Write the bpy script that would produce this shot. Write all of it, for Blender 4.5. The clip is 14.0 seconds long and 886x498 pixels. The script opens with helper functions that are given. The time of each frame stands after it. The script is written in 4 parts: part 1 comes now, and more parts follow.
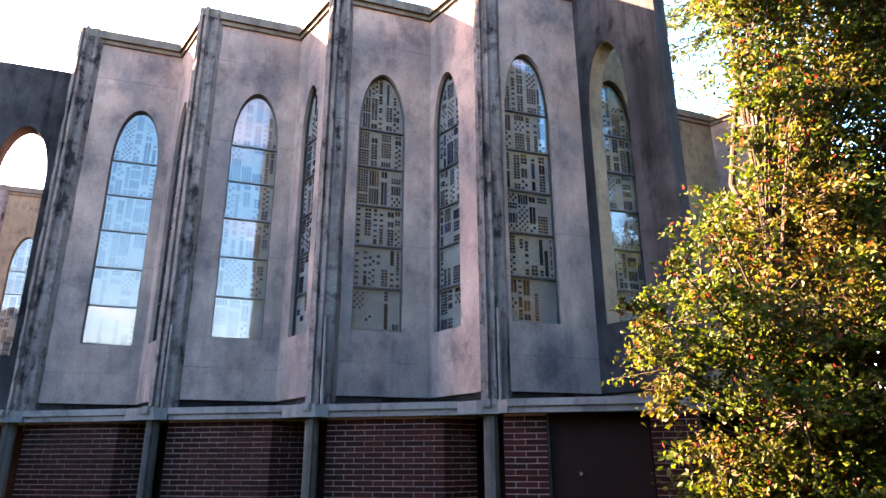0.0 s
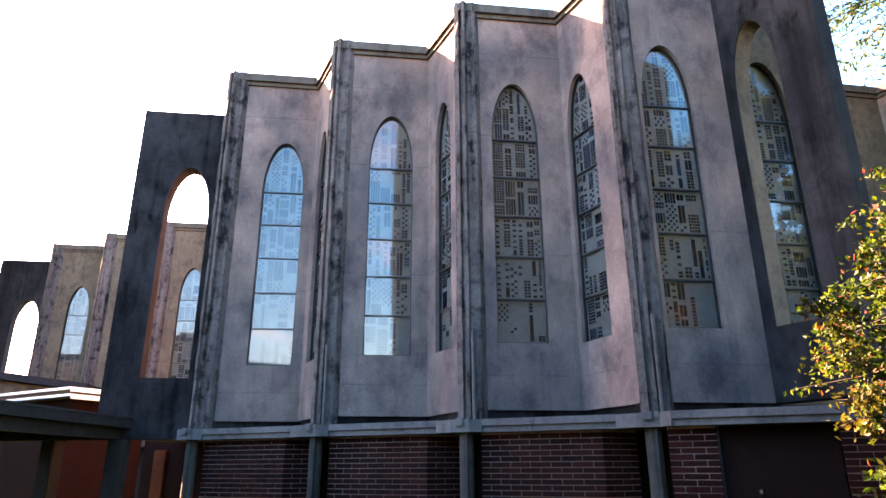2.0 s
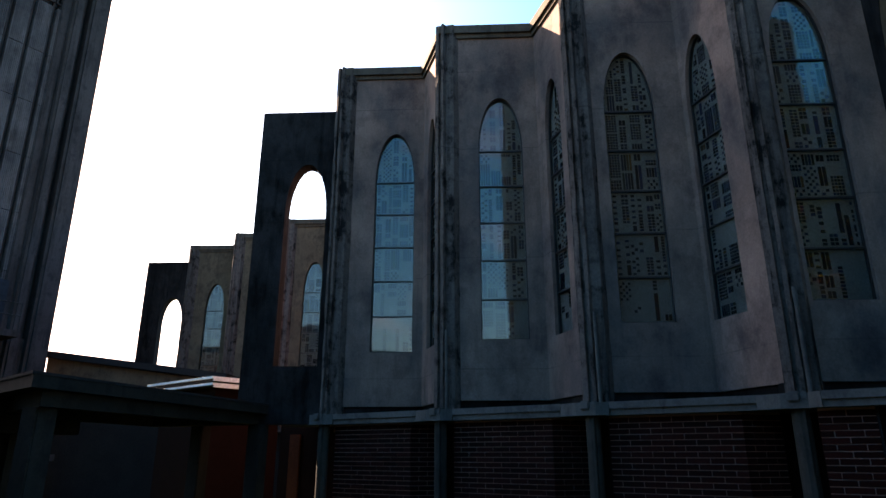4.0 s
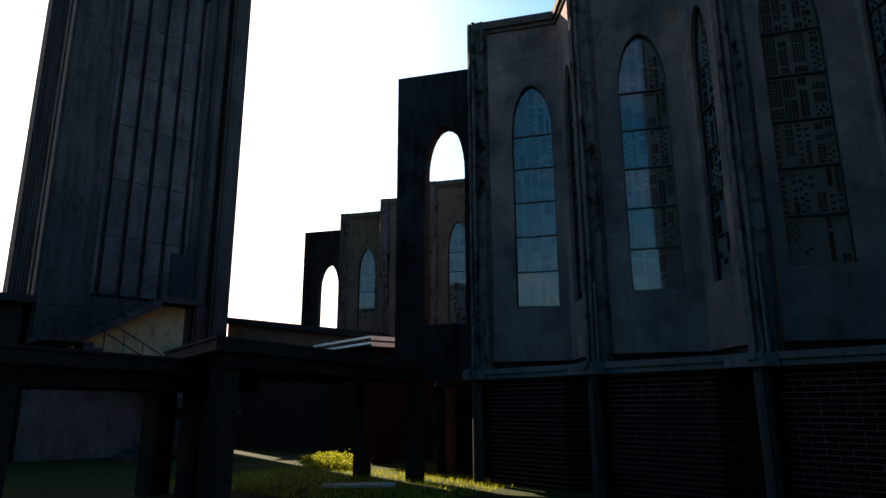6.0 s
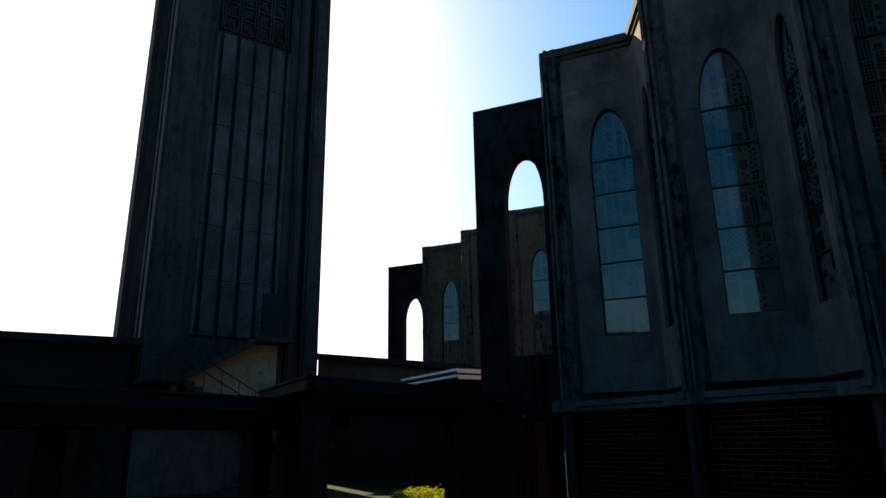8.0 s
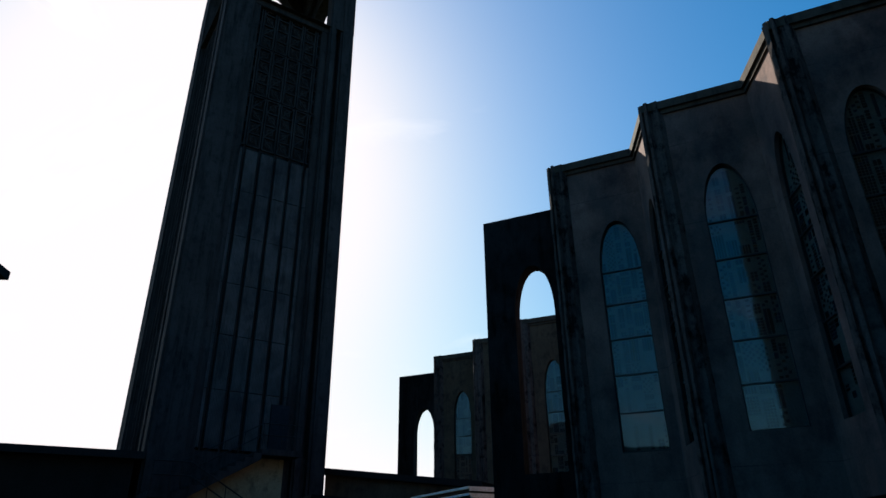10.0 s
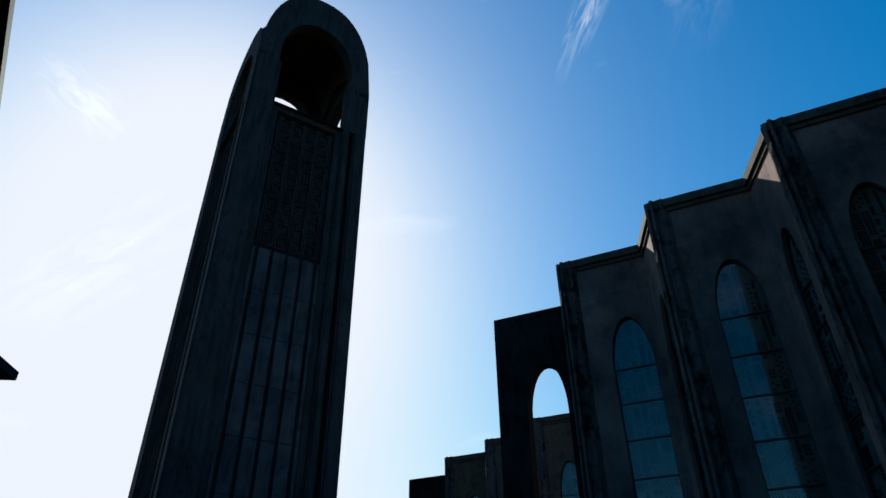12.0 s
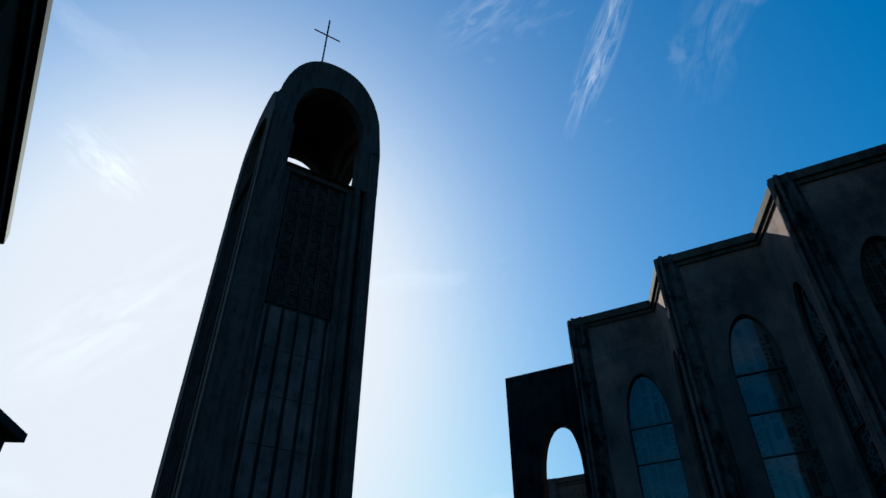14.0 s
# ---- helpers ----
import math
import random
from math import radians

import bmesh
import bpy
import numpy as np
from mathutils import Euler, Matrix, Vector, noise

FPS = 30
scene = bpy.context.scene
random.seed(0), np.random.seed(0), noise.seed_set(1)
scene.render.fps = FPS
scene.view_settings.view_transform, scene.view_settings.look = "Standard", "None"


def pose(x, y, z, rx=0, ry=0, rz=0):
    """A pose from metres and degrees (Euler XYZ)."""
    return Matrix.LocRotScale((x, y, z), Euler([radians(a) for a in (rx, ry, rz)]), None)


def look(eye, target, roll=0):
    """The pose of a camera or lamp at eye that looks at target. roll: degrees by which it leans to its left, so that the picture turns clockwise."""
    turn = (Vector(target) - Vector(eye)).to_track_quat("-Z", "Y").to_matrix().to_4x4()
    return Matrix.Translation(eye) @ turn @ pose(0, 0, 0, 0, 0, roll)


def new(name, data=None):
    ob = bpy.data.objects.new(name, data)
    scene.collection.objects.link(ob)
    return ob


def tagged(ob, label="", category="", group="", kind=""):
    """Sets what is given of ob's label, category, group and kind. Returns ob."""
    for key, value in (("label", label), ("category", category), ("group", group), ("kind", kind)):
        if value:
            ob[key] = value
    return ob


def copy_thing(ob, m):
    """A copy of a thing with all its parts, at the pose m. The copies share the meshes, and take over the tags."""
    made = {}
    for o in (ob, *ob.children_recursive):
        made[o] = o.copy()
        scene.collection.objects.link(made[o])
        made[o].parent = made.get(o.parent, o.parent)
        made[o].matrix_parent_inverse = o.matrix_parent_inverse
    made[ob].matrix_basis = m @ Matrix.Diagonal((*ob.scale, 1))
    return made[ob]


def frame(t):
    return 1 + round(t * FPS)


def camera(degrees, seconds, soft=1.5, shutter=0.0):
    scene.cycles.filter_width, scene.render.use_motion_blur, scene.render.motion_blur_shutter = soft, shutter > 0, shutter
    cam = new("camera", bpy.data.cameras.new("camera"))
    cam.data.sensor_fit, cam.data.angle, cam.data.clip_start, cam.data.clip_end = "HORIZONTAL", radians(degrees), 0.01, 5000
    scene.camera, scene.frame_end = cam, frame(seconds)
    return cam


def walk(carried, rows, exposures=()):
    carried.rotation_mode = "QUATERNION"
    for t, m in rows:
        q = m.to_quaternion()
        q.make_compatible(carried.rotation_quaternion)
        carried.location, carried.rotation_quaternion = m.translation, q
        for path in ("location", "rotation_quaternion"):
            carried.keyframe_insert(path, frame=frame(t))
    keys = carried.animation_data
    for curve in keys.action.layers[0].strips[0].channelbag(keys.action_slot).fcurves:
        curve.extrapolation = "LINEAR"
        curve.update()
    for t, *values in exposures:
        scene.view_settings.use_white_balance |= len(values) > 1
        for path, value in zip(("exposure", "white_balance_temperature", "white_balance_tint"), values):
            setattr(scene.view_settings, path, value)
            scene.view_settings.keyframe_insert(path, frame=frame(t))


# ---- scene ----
cam = camera(68.46, 14.0)
PATH = [
    (0.0, pose(0.317, -0.184, 1.481, 107.86, 0.19, 0.56)),
    (0.5, pose(0.223, -0.148, 1.514, 108.25, 0.19, 0.40)),
    (1.0, pose(0.130, -0.097, 1.546, 108.40, 0.30, 1.54)),
    (1.5, pose(0.058, -0.094, 1.556, 108.59, 0.29, 7.38)),
    (2.0, pose(0.064, -0.094, 1.575, 108.65, 0.22, 12.38)),
    (2.5, pose(0.040, -0.076, 1.554, 108.64, 0.20, 15.15)),
    (5.0, pose(-0.091, 0.052, 1.546, 105.65, 0.04, 28.04)),
    (5.5, pose(-0.103, 0.042, 1.555, 104.41, 0.20, 31.30)),
    (6.0, pose(-0.097, 0.084, 1.558, 103.70, 0.19, 35.44)),
    (6.5, pose(-0.130, 0.110, 1.565, 103.45, 0.26, 38.98)),
    (7.0, pose(-0.114, 0.101, 1.572, 103.47, 0.27, 41.40)),
    (9.5, pose(-0.095, 0.121, 1.711, 113.20, 0.56, 43.84)),
    (10.0, pose(-0.042, 0.080, 1.698, 115.71, 0.52, 44.06)),
    (10.5, pose(-0.023, 0.055, 1.730, 118.51, 0.59, 44.27)),
    (11.0, pose(-0.018, 0.047, 1.735, 121.14, 0.51, 44.56)),
    (11.5, pose(-0.010, 0.042, 1.743, 122.48, 0.39, 44.80)),
    (12.0, pose(-0.005, 0.039, 1.747, 123.99, 0.45, 45.02)),
    (12.5, pose(0.012, 0.022, 1.756, 125.50, 0.53, 45.31)),
    (13.0, pose(0.035, 0.026, 1.750, 127.11, 0.37, 45.55)),
    (13.5, pose(0.052, 0.015, 1.758, 128.24, 0.40, 45.82)),
    (14.0, pose(0.065, 0.030, 1.760, 128.87, 0.29, 46.16)),
]
EXPOSURES = [(0.0, 6.15, 12700, 54), (1.5, 6.0, 12500, 54), (2.7, 5.02, 11200, 47), (4.8, 2.55, 8900, 23), (5.5, 2.3, 8500, 21), (6.5, 2.0, 8200, 19), (7.2, 1.84, 7900, 17), (9.5, 1.15, 6800, 10), (11.0, 0.97, 6050, 4), (14.0, 0.85, 5750, -1)]
walk(cam, PATH, EXPOSURES)

# ---- sky and sun ----
SUN_AZ, SUN_EL = 68.8, 33.4
world = bpy.data.worlds.new("sky")
scene.world = world
world.use_nodes = True
wn, wl = world.node_tree.nodes, world.node_tree.links
sky = wn.new("ShaderNodeTexSky")
sky.sky_type = "NISHITA"
sky.sun_disc = False
sky.sun_elevation, sky.sun_rotation = radians(SUN_EL), radians(-SUN_AZ)
sky.air_density, sky.dust_density, sky.ozone_density = 1.0, 1.15, 3.2
# thin streaked cloud
tcw, mpw, nzw, nzb = wn.new("ShaderNodeTexCoord"), wn.new("ShaderNodeMapping"), wn.new("ShaderNodeTexNoise"), wn.new("ShaderNodeTexNoise")
mpw.inputs["Rotation"].default_value = (0.3, 0.5, 0.9)
mpw.inputs["Scale"].default_value = (1.0, 1.0, 3.2)
mpw.inputs["Location"].default_value = (3.1, 1.4, 2.2)
nzw.inputs["Scale"].default_value, nzw.inputs["Detail"].default_value, nzw.inputs["Roughness"].default_value, nzw.inputs["Distortion"].default_value = 2.6, 9, 0.6, 0.7
nzb.inputs["Scale"].default_value, nzb.inputs["Detail"].default_value = 1.3, 3
crw, mlw, mxw = wn.new("ShaderNodeValToRGB"), wn.new("ShaderNodeMath"), wn.new("ShaderNodeMix")
crw.color_ramp.elements[0].position, crw.color_ramp.elements[1].position = 0.6, 0.9
mlw.operation = "MULTIPLY"
mxw.data_type = "RGBA"
mxw.inputs[7].default_value = (7.6, 7.3, 7.6, 1)
wl.new(tcw.outputs["Generated"], mpw.inputs["Vector"])
wl.new(mpw.outputs[0], nzw.inputs["Vector"])
wl.new(tcw.outputs["Generated"], nzb.inputs["Vector"])
wl.new(nzw.outputs["Fac"], crw.inputs[0])
wl.new(crw.outputs[0], mlw.inputs[0])
wl.new(nzb.outputs["Fac"], mlw.inputs[1])
wl.new(mlw.outputs[0], mxw.inputs[0])
deep = wn.new("ShaderNodeHueSaturation")
deep.inputs["Saturation"].default_value, deep.inputs["Hue"].default_value = 1.45, 0.493
wl.new(sky.outputs[0], deep.inputs["Color"])
# soft upper limit on each sky channel, capping the glow round the sun
split, joined = wn.new("ShaderNodeSeparateColor"), wn.new("ShaderNodeCombineColor")
wl.new(deep.outputs[0], split.inputs[0])
for k, most in enumerate((6.3, 5.9, 6.1)):
    bound = wn.new("ShaderNodeMath")
    bound.operation = "SMOOTH_MIN"
    bound.inputs[1].default_value, bound.inputs[2].default_value = most, 5.0
    wl.new(split.outputs[k], bound.inputs[0])
    wl.new(bound.outputs[0], joined.inputs[k])
wl.new(joined.outputs[0], mxw.inputs[6])


def wisp(below, c, tip, long, wide, amount):
    """A drawn-out cloud round the direction c, lying towards tip."""
    c = Vector(c).normalized()
    e1 = (Vector(tip) - c).normalized()
    e2 = c.cross(e1).normalized()
    axes = []
    for e, size in ((e1, long), (e2, wide)):
        off, dp, dv = wn.new("ShaderNodeVectorMath"), wn.new("ShaderNodeVectorMath"), wn.new("ShaderNodeMath")
        off.operation, dp.operation, dv.operation = "SUBTRACT", "DOT_PRODUCT", "DIVIDE"
        off.inputs[1].default_value, dp.inputs[1].default_value, dv.inputs[1].default_value = c, e, size
        wl.new(tcw.outputs["Generated"], off.inputs[0])
        wl.new(off.outputs[0], dp.inputs[0])
        wl.new(dp.outputs["Value"], dv.inputs[0])
        axes.append(dv)
    com, mp, nz, warp, ln, mr, fr, am, mx = (wn.new("ShaderNode" + k) for k in ("CombineXYZ", "Mapping", "TexNoise", "Math", "VectorMath", "MapRange", "ValToRGB", "Math", "Mix"))
    wl.new(axes[0].outputs[0], com.inputs[0])
    wl.new(axes[1].outputs[0], com.inputs[1])
    mp.inputs["Scale"].default_value = (0.9, 1.3, 1)
    mp.inputs["Location"].default_value = (c.x * 7, c.y * 5, 0)
    wl.new(com.outputs[0], mp.inputs["Vector"])
    wl.new(mp.outputs[0], nz.inputs["Vector"])
    nz.inputs["Scale"].default_value, nz.inputs["Detail"].default_value, nz.inputs["Roughness"].default_value, nz.inputs["Distortion"].default_value = 1.6, 8, 0.62, 1.1
    ln.operation = "LENGTH"
    wl.new(com.outputs[0], ln.inputs[0])
    mr.inputs["From Min"].default_value, mr.inputs["From Max"].default_value = 1.1, 0.0
    wl.new(ln.outputs["Value"], mr.inputs["Value"])
    fr.color_ramp.elements[0].position, fr.color_ramp.elements[1].position = 0.42, 0.78
    wl.new(nz.outputs["Fac"], fr.inputs[0])
    warp.operation = am.operation = "MULTIPLY"
    wl.new(fr.outputs[0], warp.inputs[0])
    wl.new(mr.outputs["Result"], warp.inputs[1])
    am.use_clamp = True
    am.inputs[1].default_value = amount * 2
    wl.new(warp.outputs[0], am.inputs[0])
    mx.data_type = "RGBA"
    mx.inputs[7].default_value = (7.6, 7.3, 7.6, 1)
    wl.new(am.outputs[0], mx.inputs[0])
    wl.new(below, mx.inputs[6])
    return mx.outputs[2]


clouded = mxw.outputs[2]
for c, tip, long, wide, amount in (
    ((-0.24, 0.546, 0.803), (-0.186, 0.52, 0.834), 0.12, 0.024, 0.42),
    ((-0.756, 0.095, 0.648), (-0.749, 0.052, 0.66), 0.07, 0.034, 0.65),
    ((-0.335, 0.4, 0.853), (-0.352, 0.396, 0.848), 0.08, 0.035, 0.15),
    ((-0.851, 0.198, 0.487), (-0.885, 0.155, 0.439), 0.18, 0.07, 0.35),
    ((-0.108, 0.616, 0.78), (-0.075, 0.593, 0.8), 0.11, 0.05, 0.07),
):
    clouded = wisp(clouded, c, tip, long, wide, amount)
wl.new(clouded, wn["Background"].inputs[0])
wn["Background"].inputs[1].default_value = 0.08

sun = new("sun", bpy.data.lights.new("sun", "SUN"))
sun.data.energy, sun.data.angle, sun.data.color = 5.0, radians(0.5), (1.0, 0.93, 0.82)
to_sun = Vector((-math.sin(radians(SUN_AZ)) * math.cos(radians(SUN_EL)), math.cos(radians(SUN_AZ)) * math.cos(radians(SUN_EL)), math.sin(radians(SUN_EL))))
sun.matrix_world = look(to_sun * 100, (0, 0, 0))


# ---- materials ----
def material(name):
    m = bpy.data.materials.new(name)
    m.use_nodes = True
    b = m.node_tree.nodes["Principled BSDF"]
    b.inputs["Specular IOR Level"].default_value = 0.06
    return m, m.node_tree.nodes, m.node_tree.links, b


def noise_node(n, l, scale, detail=6, rough=0.6, stretch=(1, 1, 1)):
    tc = n.new("ShaderNodeNewGeometry")
    mp = n.new("ShaderNodeMapping")
    mp.inputs["Scale"].default_value = stretch
    l.new(tc.outputs["Position"], mp.inputs["Vector"])
    t = n.new("ShaderNodeTexNoise")
    t.inputs["Scale"].default_value, t.inputs["Detail"].default_value, t.inputs["Roughness"].default_value = scale, detail, rough
    l.new(mp.outputs[0], t.inputs["Vector"])
    return t.outputs["Fac"]


def ramp(n, l, fac, stops):
    r = n.new("ShaderNodeValToRGB")
    while len(r.color_ramp.elements) < len(stops):
        r.color_ramp.elements.new(0.5)
    for e, (p, c) in zip(r.color_ramp.elements, stops):
        e.position, e.color = p, (*c, 1) if len(c) == 3 else c
    l.new(fac, r.inputs[0])
    return r.outputs[0]


def mixed(n, l, fac, a, b, how="MIX"):
    m = n.new("ShaderNodeMix")
    m.data_type, m.blend_type = "RGBA", how
    for sock, v in ((m.inputs[0], fac), (m.inputs[6], a), (m.inputs[7], b)):
        if isinstance(v, (int, float)):
            sock.default_value = v
        elif isinstance(v, tuple):
            sock.default_value = (*v, 1)
        else:
            l.new(v, sock)
    return m.outputs[2]


def bumped(n, l, b, fac, strength=0.3, dist=0.02):
    k = n.new("ShaderNodeBump")
    k.inputs["Strength"].default_value, k.inputs["Distance"].default_value = strength, dist
    l.new(fac, k.inputs["Height"])
    l.new(k.outputs[0], b.inputs["Normal"])


def concrete(name, base, dark, amount, rough=0.85, joints=(), blotch=3.1, sheer=0.5, wash=None, streak=0.7):
    """Weathered concrete: mottled base, blotches, run-down stains in the dark colour by amount, fine lines at the heights of pour joints."""
    m, n, l, b = material(name)
    big = noise_node(n, l, 0.7, 4, 0.6)
    blot = noise_node(n, l, blotch, 8, 0.68, (1, 1, 0.75))
    fine = noise_node(n, l, 26.0, 6, 0.7)
    runs = noise_node(n, l, 1.0, 8, 0.7, (4.0, 4.0, 0.4))
    tone = ramp(n, l, big, [(0.3, tuple(c * 0.72 for c in base)), (0.7, tuple(c * 1.2 for c in base))])
    if wash is not None:
        cloud = noise_node(n, l, 0.55, 5, 0.62, (1.3, 1.3, 0.8))
        tone = mixed(n, l, ramp(n, l, cloud, [(0.42, (0, 0, 0)), (0.62, (0.85, 0.85, 0.85))]), tone, wash)
    col = mixed(n, l, 1.0, tone, ramp(n, l, blot, [(0.33, (0.5, 0.51, 0.55)), (0.52, (1.0, 1.0, 1.0)), (0.68, (1.26, 1.22, 1.18))]), "MULTIPLY")
    col = mixed(n, l, 1.0, col, ramp(n, l, fine, [(0.3, (0.78, 0.78, 0.78)), (0.7, (1.12, 1.12, 1.12))]), "MULTIPLY")
    lo = 0.7 - amount * 0.4
    mask = ramp(n, l, runs, [(lo, (0, 0, 0)), (min(lo + 0.2, 0.98), (1, 1, 1))])
    patch = ramp(n, l, blot, [(0.62 - amount * 0.25, (0.15, 0.15, 0.15)), (0.75 - amount * 0.2, (1, 1, 1))])
    both = mixed(n, l, 1.0, mixed(n, l, 1.0, mask, (streak, streak, streak), "MULTIPLY"), mixed(n, l, 1.0, patch, (sheer, sheer, sheer), "MULTIPLY"), "ADD")
    col = mixed(n, l, both, col, dark)
    geo, sep = n.new("ShaderNodeNewGeometry"), n.new("ShaderNodeSeparateXYZ")
    l.new(geo.outputs["Position"], sep.inputs[0])
    for z in joints:
        near = n.new("ShaderNodeMath")
        near.operation = "COMPARE"
        near.inputs[1].default_value, near.inputs[2].default_value = z, 0.011
        wob = n.new("ShaderNodeMath")
        wob.operation = "MULTIPLY_ADD"
        wob.inputs[1].default_value = 0.05
        l.new(blot, wob.inputs[0])
        l.new(sep.outputs[2], wob.inputs[2])
        l.new(wob.outputs[0], near.inputs[0])
        part_on = mixed(n, l, 1.0, near.outputs[0], ramp(n, l, big, [(0.4, (0.08, 0.08, 0.08)), (0.55, (0.4, 0.4, 0.4))]), "MULTIPLY")
        col = mixed(n, l, part_on, col, dark)
    l.new(col, b.inputs["Base Color"])
    b.inputs["Roughness"].default_value = rough
    bumped(n, l, b, mixed(n, l, 0.5, blot, fine), 0.5, 0.012)
    return m


CONCRETE = concrete("warm_concrete", (0.2204, 0.1368, 0.1155), (0.02736, 0.02584, 0.02812), 0.48, 0.85, (3.15, 5.4, 7.85, 9.75), 1.5, 0.3, (0.07448, 0.06384, 0.0646), 0.35)
STAINED = concrete("stained_concrete", (0.1292, 0.1003, 0.0912), (0.00608, 0.00608, 0.00684), 0.58, 0.85, (5.4, 7.85), 3.8, 0.8)
# Near-black colour holds weathering and shade together, for fins and skirt.
STAIN_AND_SHADE = concrete("stained_shaded_concrete", (0.011, 0.0105, 0.0115), (0.0022, 0.0022, 0.0025), 0.58, 0.85, (5.2, 6.8, 8.4), 2.0, 0.7, (0.032, 0.03, 0.031))
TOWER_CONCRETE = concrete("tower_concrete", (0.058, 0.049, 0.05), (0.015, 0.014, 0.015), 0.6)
PANEL_CONCRETE = concrete("fluted_panel_concrete", (0.135, 0.115, 0.118), (0.035, 0.032, 0.034), 0.5, 0.85, (), 1.2, 0.6, (0.07, 0.063, 0.068))
LEDGE_CONCRETE = concrete("ledge_concrete", (0.088, 0.088, 0.0856), (0.028, 0.028, 0.0296), 0.4)
POST_CONCRETE = concrete("post_concrete", (0.04, 0.04, 0.0368), (0.0128, 0.0136, 0.0128), 0.45)
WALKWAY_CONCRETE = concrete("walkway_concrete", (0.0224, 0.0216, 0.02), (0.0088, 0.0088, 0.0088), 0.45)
# Pale cream carries the light on the landing wall in its colour.
LIT_RENDER = concrete("lit_cream_render", (0.36, 0.3, 0.19), (0.12, 0.1, 0.07), 0.35)
TAN_CONCRETE = concrete("tan_concrete", (0.112, 0.08, 0.056), (0.036, 0.0288, 0.024), 0.4, 0.85, (5.4, 7.85))
COPING = concrete("coping_concrete", (0.085, 0.068, 0.05525), (0.0238, 0.02125, 0.0187), 0.5)
PAVING = concrete("paving_concrete", (0.4, 0.39, 0.37), (0.2, 0.19, 0.17), 0.3)


def plain(name, col, rough=0.6, metal=0.0, scale=20.0, vary=0.25):
    m, n, l, b = material(name)
    f = noise_node(n, l, scale, 5)
    g = noise_node(n, l, scale * 0.08, 3)
    c = ramp(n, l, f, [(0.3, tuple(v * (1 - vary) for v in col)), (0.7, tuple(min(1, v * (1 + vary)) for v in col))])
    c = mixed(n, l, 1.0, c, ramp(n, l, g, [(0.3, (0.8, 0.8, 0.8)), (0.7, (1.1, 1.1, 1.1))]), "MULTIPLY")
    l.new(c, b.inputs["Base Color"])
    b.inputs["Roughness"].default_value, b.inputs["Metallic"].default_value = rough, metal
    bumped(n, l, b, f, 0.15, 0.005)
    return m


def random_tint(name, stops, rough=0.8, per_island=False, bump=40.0, translucent=0.0, patches=None):
    m, n, l, b = material(name)
    if per_island:
        r = n.new("ShaderNodeNewGeometry").outputs["Random Per Island"]
    else:
        r = n.new("ShaderNodeObjectInfo").outputs["Random"]
    c = ramp(n, l, r, stops)
    if patches is not None:
        c = mixed(n, l, ramp(n, l, noise_node(n, l, 0.8, 4), [(0.5, (0.02, 0.02, 0.02)), (0.66, (0.5, 0.5, 0.5))]), c, patches)
    f = noise_node(n, l, bump, 5)
    c = mixed(n, l, 1.0, c, ramp(n, l, f, [(0.25, (0.7, 0.7, 0.7)), (0.75, (1.2, 1.2, 1.2))]), "MULTIPLY")
    l.new(c, b.inputs["Base Color"])
    b.inputs["Roughness"].default_value = rough
    bumped(n, l, b, f, 0.3, 0.004)
    if translucent:
        tr = n.new("ShaderNodeBsdfTranslucent")
        l.new(c, tr.inputs[0])
        mx = n.new("ShaderNodeMixShader")
        mx.inputs[0].default_value = translucent
        l.new(b.outputs[0], mx.inputs[1])
        l.new(tr.outputs[0], mx.inputs[2])
        l.new(mx.outputs[0], n["Material Output"].inputs[0])
    return m


RED_BRICK = [(0.0, (0.00902, 0.001394, 0.001312)), (0.5, (0.01804, 0.00246, 0.002214)), (1.0, (0.02788, 0.00451, 0.003936))]
BRICK = random_tint("dark_red_brick", RED_BRICK)
BRICK_FAR = random_tint("dark_red_brick_joined", RED_BRICK, per_island=True)
MORTAR = plain("pale_mortar", (0.216, 0.132, 0.12), 0.95, 0, 60)
DARK_METAL = plain("dark_window_metal", (0.03, 0.03, 0.033), 0.45, 0.6)
BROWN_PAINT_AND_SHADE = plain("brown_paint_and_shade", (0.0096, 0.0032, 0.00256), 0.9, 0, 6)
BLUE_DOOR = plain("blue_grey_door_paint", (0.014, 0.02, 0.027), 0.7, 0, 6)
RUST = plain("rusty_red_paint", (0.07, 0.018, 0.009), 0.7)
# Near-black in place of shade, so the sunlit rear wall reflects dark.
NEAR_BLACK = plain("near_black_wall", (0.008, 0.01, 0.007), 0.9, 0, 3, 0.6)
ROOF_DARK = plain("dark_roofing", (0.02, 0.02, 0.021), 0.9)
WHITE_METAL = plain("white_flashing", (0.75, 0.75, 0.74), 0.45)
RAIL = plain("dark_rail_iron", (0.03, 0.03, 0.03), 0.5, 0.7)
DARK_WALL = plain("dark_render", (0.016, 0.0155, 0.015), 0.9)
PALE_GLASS = plain("cast_panel_grey", (0.092, 0.1, 0.1), 0.6, 0, 30)
BARK = plain("grey_bark", (0.022, 0.017, 0.014), 0.9, 0, 30, 0.4)
COLOURED = random_tint("coloured_slab_glass", [(0.0, (0.002, 0.0025, 0.0045)), (0.6, (0.004, 0.007, 0.015)), (0.85, (0.006, 0.015, 0.04)), (0.96, (0.01, 0.015, 0.012)), (1.0, (0.07, 0.032, 0.008))], 0.15, True)
